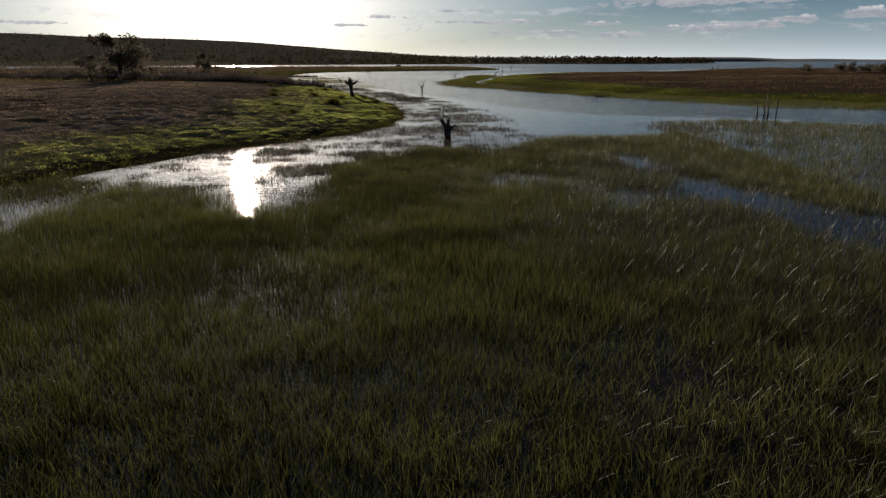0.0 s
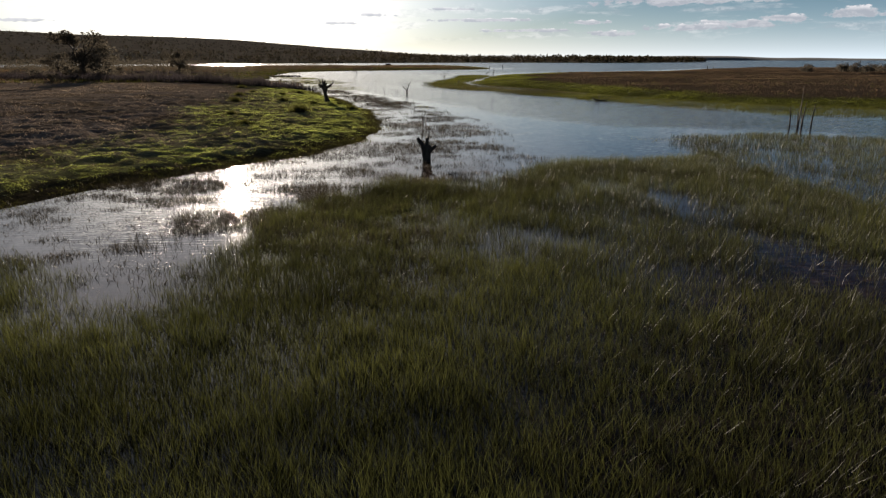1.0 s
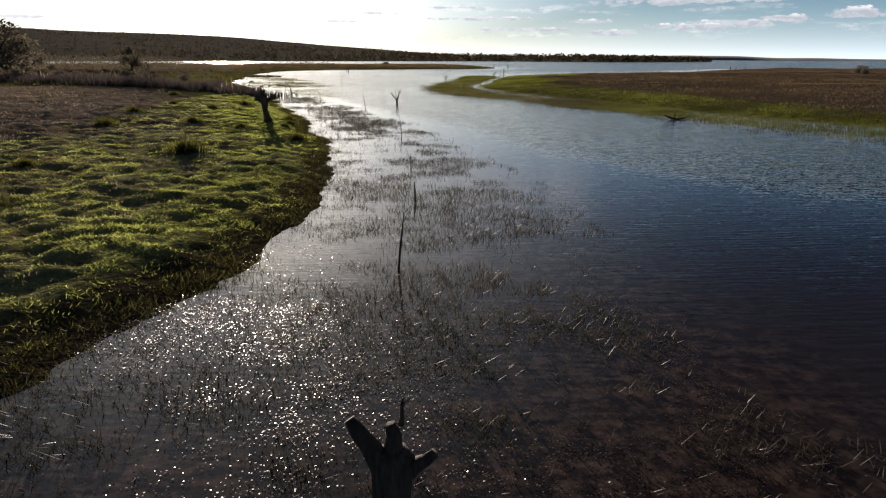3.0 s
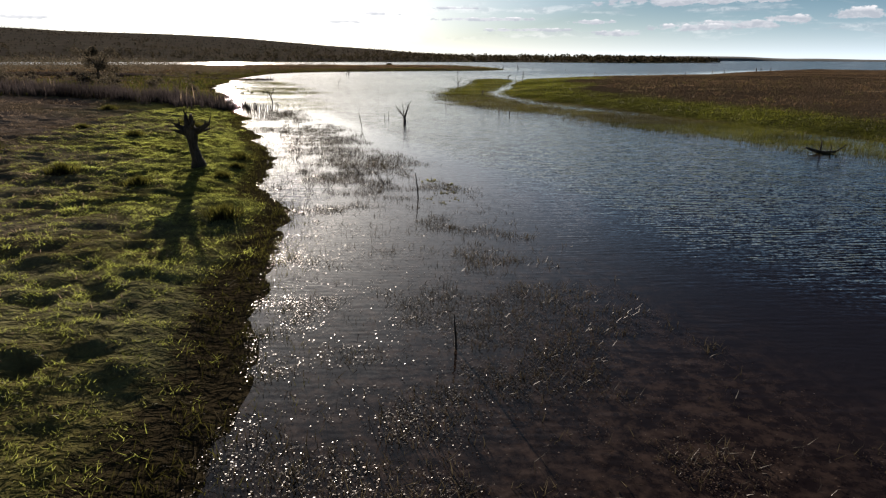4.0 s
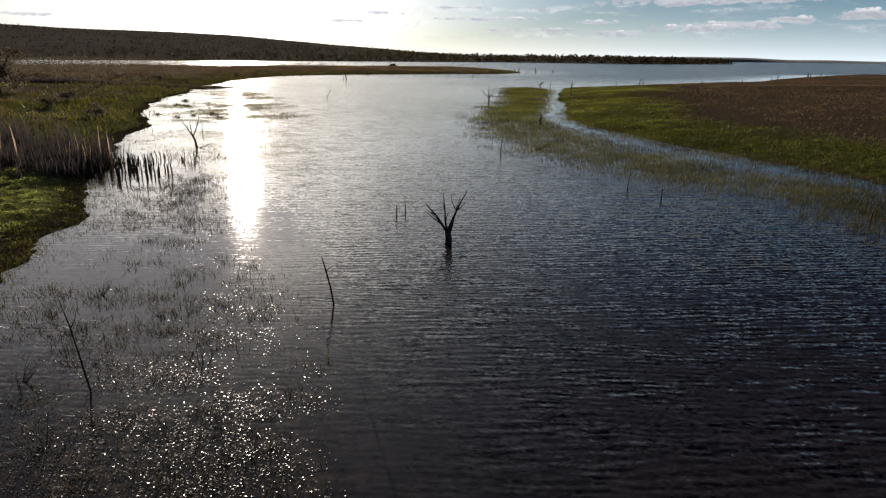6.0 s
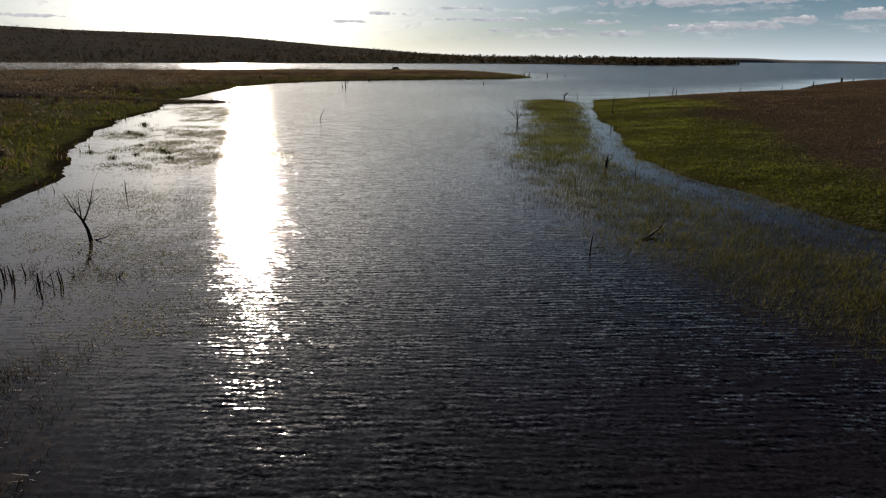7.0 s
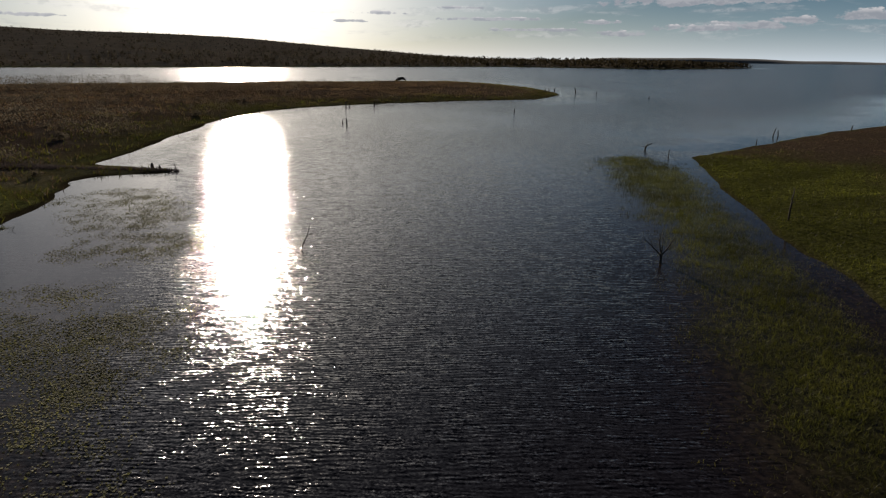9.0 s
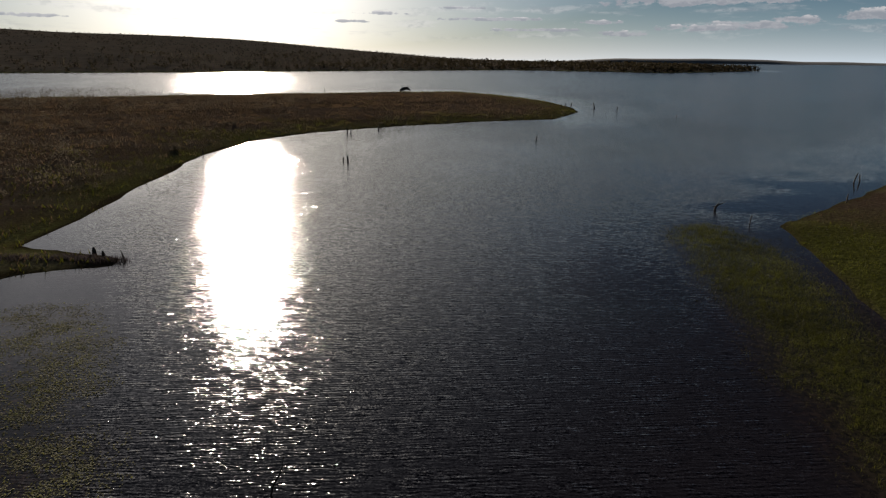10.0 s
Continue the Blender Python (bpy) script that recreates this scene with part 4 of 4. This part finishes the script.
rng = random.Random(5)
for i in range(84):  # the row of drowned stems off the west bank
    k = rng.random()
    snag("dark dead stem standing in a row off the bank", -27 + 7.5 * k + rng.uniform(-0.6, 0.6), 123.2 - 2.4 * k + rng.uniform(-1.6, 2.6), rng.uniform(0.3, 0.85),
         rng.uniform(0.03, 0.055), 0.16, 100 + i, "drowned stems off the bank")
for i in range(46):
    snag("dead stem among the flooded twigs", -21.6 + rng.uniform(-2.2, 2.6), 126.0 + rng.uniform(-1.2, 1.0), rng.uniform(0.22, 0.62), rng.uniform(0.018, 0.036), 0.4, 400 + i,
         "drowned stems off the bank")
for i, (dx, tall) in enumerate(((-0.9, 1.5), (-0.45, 1.1), (-0.1, 1.8), (0.2, 1.3), (0.9, 1.7))):  # cluster beyond the near reeds
    snag("grey dead stake in a small cluster in the water", 29.3 + dx, 59.3 + 0.3 * math.sin(5 * i), tall, 0.06, 0.2, 200 + i, "stakes in the inlet")
snag("tall pale stake with a weathered top", 29.4, 59.9, 3.0, 0.045, 0.06, 207, "stakes in the inlet", PALE)
for i, (x, y, tall, thick) in enumerate(((4.6, 119.1, 0.8, 0.06), (-2.0, 78.5, 1.0, 0.05), (-0.5, 50.0, 1.5, 0.05), (-0.8, 65.0, 0.7, 0.04), (-7.2, 103.3, 1.3, 0.045),
                                        (-24.4, 140.8, 0.8, 0.05), (-6.3, 112.4, 0.5, 0.04), (-6.0, 113.2, 0.6, 0.04), (12.5, 112.7, 0.6, 0.05), (5.4, 116.4, 0.5, 0.06),
                                        (-0.7, 130.6, 0.8, 0.06), (6.4, 149.1, 0.5, 0.06), (-11.0, 98.8, 1.9, 0.035), (18.7, 231.9, 1.0, 0.1))):
    snag("thin dead stick rising from the water", x, y, tall, thick * 0.6, 0.22, 220 + i, "sticks in the water")
for i, (x, y, tall, thick) in enumerate(((-32.2, 272, 2.0, 0.16), (-33.2, 273, 1.2, 0.14), (-39.1, 316, 2.4, 0.16), (-38.4, 316.4, 2.0, 0.14), (-32.4, 322.8, 1.8, 0.18), (4.7, 306.4, 1.6, 0.14),
                                        (31.3, 409.1, 3.2, 0.22), (29.4, 410, 2.4, 0.2), (27.0, 405, 2.0, 0.2), (39.1, 403.4, 3.6, 0.26), (46.0, 398, 2.2, 0.16), (58, 370, 1.4, 0.16),
                                        (45.7, 257.4, 2.6, 0.10), (46.9, 257.8, 2.0, 0.1), (141.1, 351.8, 3.0, 0.3), (112, 318, 2.2, 0.16), (95, 288, 2.4, 0.14), (82, 279, 2.2, 0.12),
                                        (66, 268, 2.0, 0.12), (-47.2, 218.3, 0.9, 0.2), (-46.0, 217.6, 0.7, 0.15), (-43.6, 216.6, 1.4, 0.06), (150, 366, 3.0, 0.2), (156, 369, 2.2, 0.2),
                                        (-60, 279.5, 1.6, 0.14), (-57.5, 299, 1.4, 0.15), (36, 243, 2.0, 0.09), (-81, 509, 3.0, 0.15), (-8, 500, 3.2, 0.12), (4, 480, 3.0, 0.12), (14, 472, 3.4, 0.1))):
    snag("dead stump of a drowned tree at the water's edge", x, y, tall * 0.6, thick, 0.25, 260 + i, "drowned stumps of the lake")


snag("pale bleached stick leaning out of the shallows", -0.35, 58.0, 0.7, 0.04, 0.35, 301, "sticks in the water", PALE)


def dead_shrub(label, seed, spread):
    """A leafless shrub: many thin stems from one root."""
    rng = random.Random(seed)
    root = new("dead_shrub")
    tagged(root, label, "dead shrub", "leafless shrubs in the shallows")
    for i in range(9):
        a = rng.uniform(0, 2 * math.pi)
        bm = bmesh.new()
        pts, rad = limb(rng, (0.05 * math.cos(a), 0.05 * math.sin(a), -0.15), (math.cos(a) * spread, math.sin(a) * spread, 1), rng.uniform(0.6, 1.15), 0.016, 0.005, 0.25, 4)
        tube(bm, pts, rad, 4, 0.1, rng)
        stem = part("stem", bm, BARK, root)
        for _ in range(2):
            bm = bmesh.new()
            k = rng.randrange(2, len(pts))
            tp, tr = limb(rng, pts[k], (rng.uniform(-1, 1), rng.uniform(-1, 1), rng.uniform(0.1, 1)), 0.35, 0.008, 0.003, 0.3, 2)
            tube(bm, tp, tr, 3, 0.1, rng)
            part("twig", bm, BARK, stem)
    return root


shrubs = [dead_shrub("leafless dark shrub standing in calm water", 300 + i, s) for i, s in enumerate((0.5, 0.8, 1.1))]
spots = [(-6.6, 80.0), (-5.8, 80.2), (-7.7, 93.0), (-6.9, 86.9), (-3.5, 81.3), (-7.4, 77.9), (-8.2, 97.5), (-9.3, 99.8), (-6.2, 90.4), (-10.4, 94.5), (-12.5, 99.0), (-9.0, 88.0), (-5.0, 84.0),
         (-7.0, 95.5), (-8.6, 91.5), (-10.8, 97.0), (-17.9, 126.8), (-18.6, 127.3), (-19.4, 126.9), (-20.3, 126.4), (-21.2, 127.2), (-17.2, 127.1), (-34.5, 170.4), (-39.5, 176.0), (-37.2, 172.6), (-33.0, 163.5), (-45.0, 189.5), (-29.2, 156.9), (-13.4, 103.6), (-11.8, 92.2), (-7.9, 84.6)]
rng = random.Random(9)
for i, (x, y) in enumerate(spots):
    m = pose(x, y, 0, 0, 0, rng.uniform(0, 360))
    if i < 3:
        shrubs[i].matrix_basis = m
        shrubs[i].scale = (0.65, 0.65, 0.65)
    else:
        made = copy_thing(shrubs[i % 3], m)
        made.scale = [rng.uniform(0.4, 0.8)] * 3


# ---------------------------------------------------------------- sedge clumps and tussocks
def leaf_mesh(name, rng, leaves, spread, tall, wide, mat, lean=0.6):
    """A dense tuft of leaves from one root, as one mesh."""
    a, r = rng.uniform(0, 2 * np.pi, leaves), np.minimum(np.abs(rng.normal(0, 0.45 * spread, leaves)), 1.3 * spread)
    x, y = np.cos(a) * r, np.sin(a) * r
    h = tall * rng.uniform(0.25, 1.0, leaves) * (1 - 0.35 * np.minimum(r / spread, 1.2))
    turn = rng.uniform(0, 2 * np.pi, leaves)
    sx, sy = np.cos(turn) * wide / 2, np.sin(turn) * wide / 2
    out = lean * h * rng.uniform(0.2, 1.0, leaves)
    co = np.empty((leaves, 5, 3))
    for i, (s, up, bent, taper) in enumerate(((-1, 0, 0, 1), (1, 0, 0, 1), (1, 0.6, 0.35, 0.8), (-1, 0.6, 0.35, 0.8), (0, 1, 1, 0))):
        co[:, i] = np.stack([x + s * sx * taper + np.cos(a) * out * bent, y + s * sy * taper + np.sin(a) * out * bent, h * up - 0.05], 1)
    first = np.arange(leaves)[:, None] * 5
    me = mesh_of(name, co.reshape(-1, 3), first + np.array([[0, 1, 2, 3]]), first + np.array([[3, 2, 4]]))
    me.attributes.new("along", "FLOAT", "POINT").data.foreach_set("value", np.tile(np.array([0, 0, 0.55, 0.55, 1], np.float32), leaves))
    me.materials.append(mat)
    return me


for kind, label, group, mat, places, tall, spread in (
        ("sedge_clump", "dark sedge clump standing in shallow water", "sedge clumps in the bay", REED,
         [(-37.2, 169.2), (-36.2, 168.1), (-38.5, 170.5), (-28.7, 156.6), (-29.6, 157.6), (-31.7, 153.7), (-34.9, 156.5), (-33.0, 161.0), (-40.5, 178.0), (-27.5, 154.0), (-46, 190), (-30.8, 155.6)], 0.32, 0.75),
        ("tussock", "dark rounded rush tussock in the short grass", "tussocks on the bank", RUSH,
         [(-10.8, 83.8), (-21.0, 103.7), (-30.1, 110.3), (-12.8, 78.3), (-8.2, 74.2), (-11.4, 86.6), (-16.4, 79.5), (-19.5, 92.4), (-11.8, 66.0), (-16.0, 60.4), (-13.0, 53.8), (-22.5, 84.0),
          (-10.6, 81.2), (-18.8, 99.5), (-20.2, 75.2), (-24.0, 95.0)], 0.55, 0.8)):
    meshes = [leaf_mesh(kind, np.random.default_rng(70 + i), 420 if kind == "tussock" else 110, spread * (0.8 + 0.3 * i), tall * (0.85 + 0.2 * i), 0.03, mat) for i in range(3)]
    rng = random.Random(len(kind))
    for i, (x, y) in enumerate(places):
        ob = tagged(new(kind), label, "sedge", group)
        new("foliage", meshes[i % 3]).parent = ob
        z = max(float(land_height(np.array([x]), np.array([y]))[0]), 0.0)
        ob.matrix_basis = pose(x, y, z, 0, 0, rng.uniform(0, 360)) @ Matrix.Diagonal((*[rng.uniform(0.75, 1.3)] * 3, 1))


# ---------------------------------------------------------------- shrubs and trees
def crown_mesh(name, rng, leaves, rx, rz, leaf, mat, lumps=14):
    """Many small leaves gathered in lumps, with gaps between and a ragged outline."""
    centre = np.stack([rng.normal(0, rx * 0.45, lumps), rng.normal(0, rx * 0.45, lumps), rng.uniform(-0.85, 0.75, lumps) * rz], 1)
    size = rng.uniform(0.22, 0.5, lumps) * rx
    which = rng.integers(0, lumps, leaves)
    d = rng.normal(0, 1, (leaves, 3))
    d /= np.linalg.norm(d, axis=1)[:, None]
    p = centre[which] + d * (size[which] * rng.random(leaves) ** 0.4)[:, None] * np.array([1, 1, 0.75])
    u = rng.normal(0, 1, (leaves, 3))
    v = np.cross(u, rng.normal(0, 1, (leaves, 3)))
    s = leaf * rng.uniform(0.5, 1.2, leaves)
    u, v = u / np.linalg.norm(u, axis=1)[:, None] * s[:, None], v / np.linalg.norm(v, axis=1)[:, None] * (s * 0.5)[:, None]
    co = np.stack([p - u, p + v, p + u, p - v], 1)
    first = np.arange(leaves)[:, None] * 4
    me = mesh_of(name, co.reshape(-1, 3), first + np.array([[0, 1, 2, 3]]))
    me.attributes.new("along", "FLOAT", "POINT").data.foreach_set("value", np.full(leaves * 4, 0.8, np.float32))
    me.materials.append(mat)
    return me


def leafy(name, label, category, group, seed, tall, wide, leaves, leaf):
    rng, nrg = random.Random(seed), np.random.default_rng(seed)
    root = tagged(new(name), label, category, group)
    bm = bmesh.new()
    tube(bm, [(0, 0, -0.3), (0.05, 0, tall * 0.25), (-0.05, 0, tall * 0.5)], [tall * 0.035, tall * 0.028, tall * 0.015], 7, 0.12, rng)
    part("trunk", bm, BARK, root)
    for i in range(6):
        a = i * 1.05 + rng.uniform(-0.3, 0.3)
        bm = bmesh.new()
        pts, rad = limb(rng, (0, 0, tall * rng.uniform(0.1, 0.4)), (math.cos(a), math.sin(a), rng.uniform(0.7, 1.4)), tall * 0.55, tall * 0.016, tall * 0.004, 0.25, 4)
        tube(bm, pts, rad, 5, 0.1, rng)
        part("limb", bm, BARK, root)
    crown = new("crown", crown_mesh("crown", nrg, leaves, wide / 2, tall * 0.42, leaf, SCRUB))
    crown.parent = root
    crown.location = (0, 0, tall * 0.46)
    return root


def plant(first, spots, rng):
    for i, (x, y, s) in enumerate(spots):
        z = float(land_height(np.array([x]), np.array([y]))[0])
        m = pose(x, y, z, 0, 0, rng.uniform(0, 360))
        ob = first[i] if i < len(first) else copy_thing(first[i % len(first)], m)
        ob.matrix_basis = m
        ob.scale = (s * rng.uniform(0.9, 1.2), s * rng.uniform(0.9, 1.2), s)


rng = random.Random(17)
trees = [leafy("bank_tree", "dark bushy tree on the brown bank", "tree", "trees on the bank", 500 + i, 7.5, 7.0, 4200, 0.19) for i in range(2)]
plant(trees, [(-70.0, 140.0, 1.5), (-77, 160, 0.9), (-66, 178, 1.05), (138, 199, 1.25), (147, 206, 1.35), (-98, 128, 1.2),
              (-110, 140, 1.4), (-88, 172, 0.9), (-104, 190, 1.0), (-120, 160, 1.1)], rng)
bushes = [leafy("shrub", "low dark scrub bush on the brown flat", "shrub", "scrub on the flats", 520 + i, 2.4, 3.6, 700, 0.18) for i in range(3)]
spots = [(-50, 150, 0.9), (-44, 140, 0.6), (-66, 150, 0.8), (-73, 134, 0.8), (-58, 143, 0.7), (-84, 148, 1.1), (-92, 160, 1.0), (-60, 163, 0.9), (-51, 168, 0.7), (-47, 158, 0.6)]
for i in range(26):  # thicket on the east shore
    spots.append((rng.uniform(116, 160), rng.uniform(192, 222), rng.uniform(0.9, 1.7)))
for i in range(16):
    spots.append((rng.uniform(-125, -62), rng.uniform(160, 215), rng.uniform(0.4, 1.0)))
spots += [(-33.8, 149.5, 0.6), (-36.0, 151.0, 0.7), (-38, 150, 0.6), (-35, 148, 0.5)]
for i in range(110):
    x = rng.uniform(-240, -48)
    y = rng.uniform(205, 330)
    spots.append((x, y, rng.uniform(0.35, 1.1) * (1.0 if y < 210 else 0.55)))
for i in range(26):
    spots.append((rng.uniform(-190, -20), rng.uniform(330, 470), rng.uniform(0.2, 0.45)))
plant(bushes, [s for s in spots if max(float(v[0]) for v in shores(np.array([s[0]]), np.array([s[1]]))[:2]) > 3], rng)

# brown scrub thicket that closes the view over the flat
x, y = scatter(4300, -260, -42, 148, 345, lambda x, y: (shores(x, y)[0] > 4) * np.clip((value_noise(x, y, 14.0, 91) - 0.30) / 0.25, 0.06, 1) * np.interp(y + 0.25 * (x + 100), [185, 240], [0.0, 1]) * np.interp(along_line(x, y, [(-140, 175), (-60, 134)]), [12, 20], [0, 1]))
tall = RNG.uniform(1.2, 3.4, len(x)) * np.interp(y, [150, 180, 240, 300, 340], [0.8, 1.7, 1.4, 0.9, 0.5]) * np.interp(x + 0.35 * y, [0, 30], [1.0, 0.3])
veil_x, veil_y = scatter(1500, -330, -62, 352, 440, lambda x, y: (shores(x, y)[0] > 6) * 0.9)
x, y = np.concatenate([x, veil_x]), np.concatenate([y, veil_y])
tall = np.concatenate([tall, RNG.uniform(2.6, 3.5, len(veil_x)) * np.interp(veil_x, [-150, -130, -62], [1.25, 0.75, 0.55])])
each = 46
k = len(x) * each
cx, cy, cz, h = (np.repeat(v, each) for v in (x, y, land_height(x, y), tall))
p = np.stack([cx + RNG.normal(0, 0.34, k) * h, cy + RNG.normal(0, 0.34, k) * h, cz + h * RNG.uniform(0.0, 1.0, k) ** 1.3], 1)
u, v = RNG.normal(0, 1, (k, 3)), RNG.normal(0, 1, (k, 3))
size = (0.07 + 0.05 * h * RNG.random(k))[:, None]
u, v = u / np.linalg.norm(u, axis=1)[:, None] * size, v / np.linalg.norm(v, axis=1)[:, None] * size * 0.6
me = mesh_of("scrub_thicket", np.stack([p - u, p + v, p + u, p - v], 1).reshape(-1, 3), np.arange(k)[:, None] * 4 + np.array([[0, 1, 2, 3]]))
me.attributes.new("along", "FLOAT", "POINT").data.foreach_set("value", np.full(k * 4, 0.8, np.float32))
me.materials.append(SCRUB)
tagged(new("scrub_thicket", me), "dense brown leafless scrub over the flat", "scrub", kind="stuff")

# belt of dark rank reeds with dry stalks across the flat
BELT = [(-140, 175), (-83, 148), (-60, 134), (-45, 127.5), (-34, 125.5), (-25, 122.5)]
x, y = tufts(46000, 8, 0.3, -140, -20, 112, 185, lambda x, y: np.clip(1.3 - along_line(x, y, BELT) / 4.5, 0, 1) * (shores(x, y)[0] > -0.5))
k = len(x)
blades("reed_belt", x, y, land_height(x, y) - 0.05, RNG.uniform(0.7, 2.0, k) * (0.45 + 0.8 * value_noise(x, y, 4, 71)), RNG.uniform(0.02, 0.05, k), RNG.uniform(0.05, 0.3, k), RANK,
       "tall dark rank reeds in a belt across the flat", "reeds")
x, y = tufts(700, 3, 0.4, -140, -20, 112, 185, lambda x, y: np.clip(1.2 - along_line(x, y, BELT) / 2.0, 0, 1))
k = len(x)
blades("dry_stalks", x, y, land_height(x, y) - 0.05, RNG.uniform(1.2, 2.6, k), RNG.uniform(0.04, 0.09, k), RNG.uniform(0.0, 0.12, k), DRY, "pale dry stalks in the reed belt", "reeds")


x, y = tufts(30000, 9, 0.25, -120, -40, 204, 226, lambda x, y: np.clip(1.3 - along_line(x, y, [(-120, 214), (-90, 213), (-70, 213.5), (-57, 215.5), (-50, 216.3), (-44.0, 216.0)]) / np.interp(x, [-75, -55], [3.2, 1.0]), 0, 1))
k = len(x)
blades("finger_rushes", x, y, np.maximum(land_height(x, y), 0) - 0.05, RNG.uniform(0.15, 0.45, k) * np.interp(x, [-75, -55], [2.2, 1.0]), RNG.uniform(0.03, 0.06, k), RNG.uniform(0.1, 0.5, k), RANK,
       "dark brown rushes on a low finger of land", "rushes", bent=False)


# ---------------------------------------------------------------- far woods
def far_trees(name, x, y, tall, mat, label):
    """Distant trees, each a ragged bunch of upright leaf masses."""
    each = 9
    k = len(x)
    cx, cy, h = np.repeat(x, each), np.repeat(y, each), np.repeat(tall, each)
    z = np.repeat(land_height(x, y), each)
    m = k * each
    px, py = cx + RNG.normal(0, 0.22, m) * h, cy + RNG.normal(0, 0.22, m) * h
    pz = z + h * RNG.uniform(0.1, 0.8, m)
    u, v = RNG.normal(0, 1, (m, 3)), RNG.normal(0, 1, (m, 3))
    s = (h * RNG.uniform(0.14, 0.30, m))[:, None]
    u, v = u / np.linalg.norm(u, axis=1)[:, None] * s, v / np.linalg.norm(v, axis=1)[:, None] * s * 0.8
    p = np.stack([px, py, pz], 1)
    co = np.stack([p - u, p + v * 0.9, p + u, p + u * 0.2 - v], 1)
    first = np.arange(m)[:, None] * 4
    me = mesh_of(name, co.reshape(-1, 3), first + np.array([[0, 1, 2, 3]]))
    me.attributes.new("along", "FLOAT", "POINT").data.foreach_set("value", np.full(m * 4, 0.8, np.float32))
    me.materials.append(mat)
    return tagged(new(name, me), label, "trees", kind="stuff")


x, y = scatter(24000, -1500, 620, 500, 1700, lambda x, y: np.where(inside(x, y, FAR_SHORE) > 2, np.interp(inside(x, y, FAR_SHORE), [0, 40, 160, 500], [0.9, 0.9, 0.5, 0.2]), 0)
               * np.interp(x, [-600, 0, 200], [0.5, 0.8, 1.0]))
far_trees("far_woods", x, y, RNG.uniform(4, 9, len(x)) * np.interp(x, [-400, 100, 300], [0.7, 1.1, 1.35]), WOODS, "dark dense scrub woodland on the far shore")
x, y = scatter(4500, -2600, 500, 1500, 3000, lambda x, y: np.clip(inside(x, y, FAR_SHORE) / 400, 0, 0.9))
far_trees("hill_scrub", x, y, RNG.uniform(2, 5, len(x)), WOODS, "scattered scrub on the far hillside")
x, y = scatter(420, -480, -180, 830, 1250, lambda x, y: np.where(inside(x, y, FAR_SHORE) > 60, 0.8, 0))
k = len(x)
blades("bleached_trunks", x, y, land_height(x, y), RNG.uniform(4, 9, k), RNG.uniform(0.5, 0.9, k), RNG.uniform(0, 0.1, k), STUBBLE, "pale bare trunks in the far scrub", "trees")


# ---------------------------------------------------------------- distant hills beyond the lake
def distant_ridge():
    n = 90
    az = np.radians(np.linspace(7, 44, n))
    top = np.interp(np.degrees(az), [7, 14, 20, 26, 32, 44], [-3, 30, 30, 20, 9, 2]) * (0.8 + 0.4 * value_noise(np.degrees(az), az * 0, 3.0, 81)) + 3
    co = []
    for r, k in ((4500, 0.0), (4560, 0.55), (4650, 1.0), (4850, 0.3)):
        co.append(np.stack([np.sin(az) * r, np.cos(az) * r, top * k - 2], 1))
    a = (np.arange(3)[:, None] * n + np.arange(n - 1)[None, :]).ravel()
    me = mesh_of("distant_hills", np.concatenate(co), np.stack([a, a + 1, a + 1 + n, a + n], 1))
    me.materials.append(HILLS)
    tagged(new("distant_hills", me), "low hills beyond the lake, blue haze painted into their colour", "hills", kind="structure")


distant_ridge()
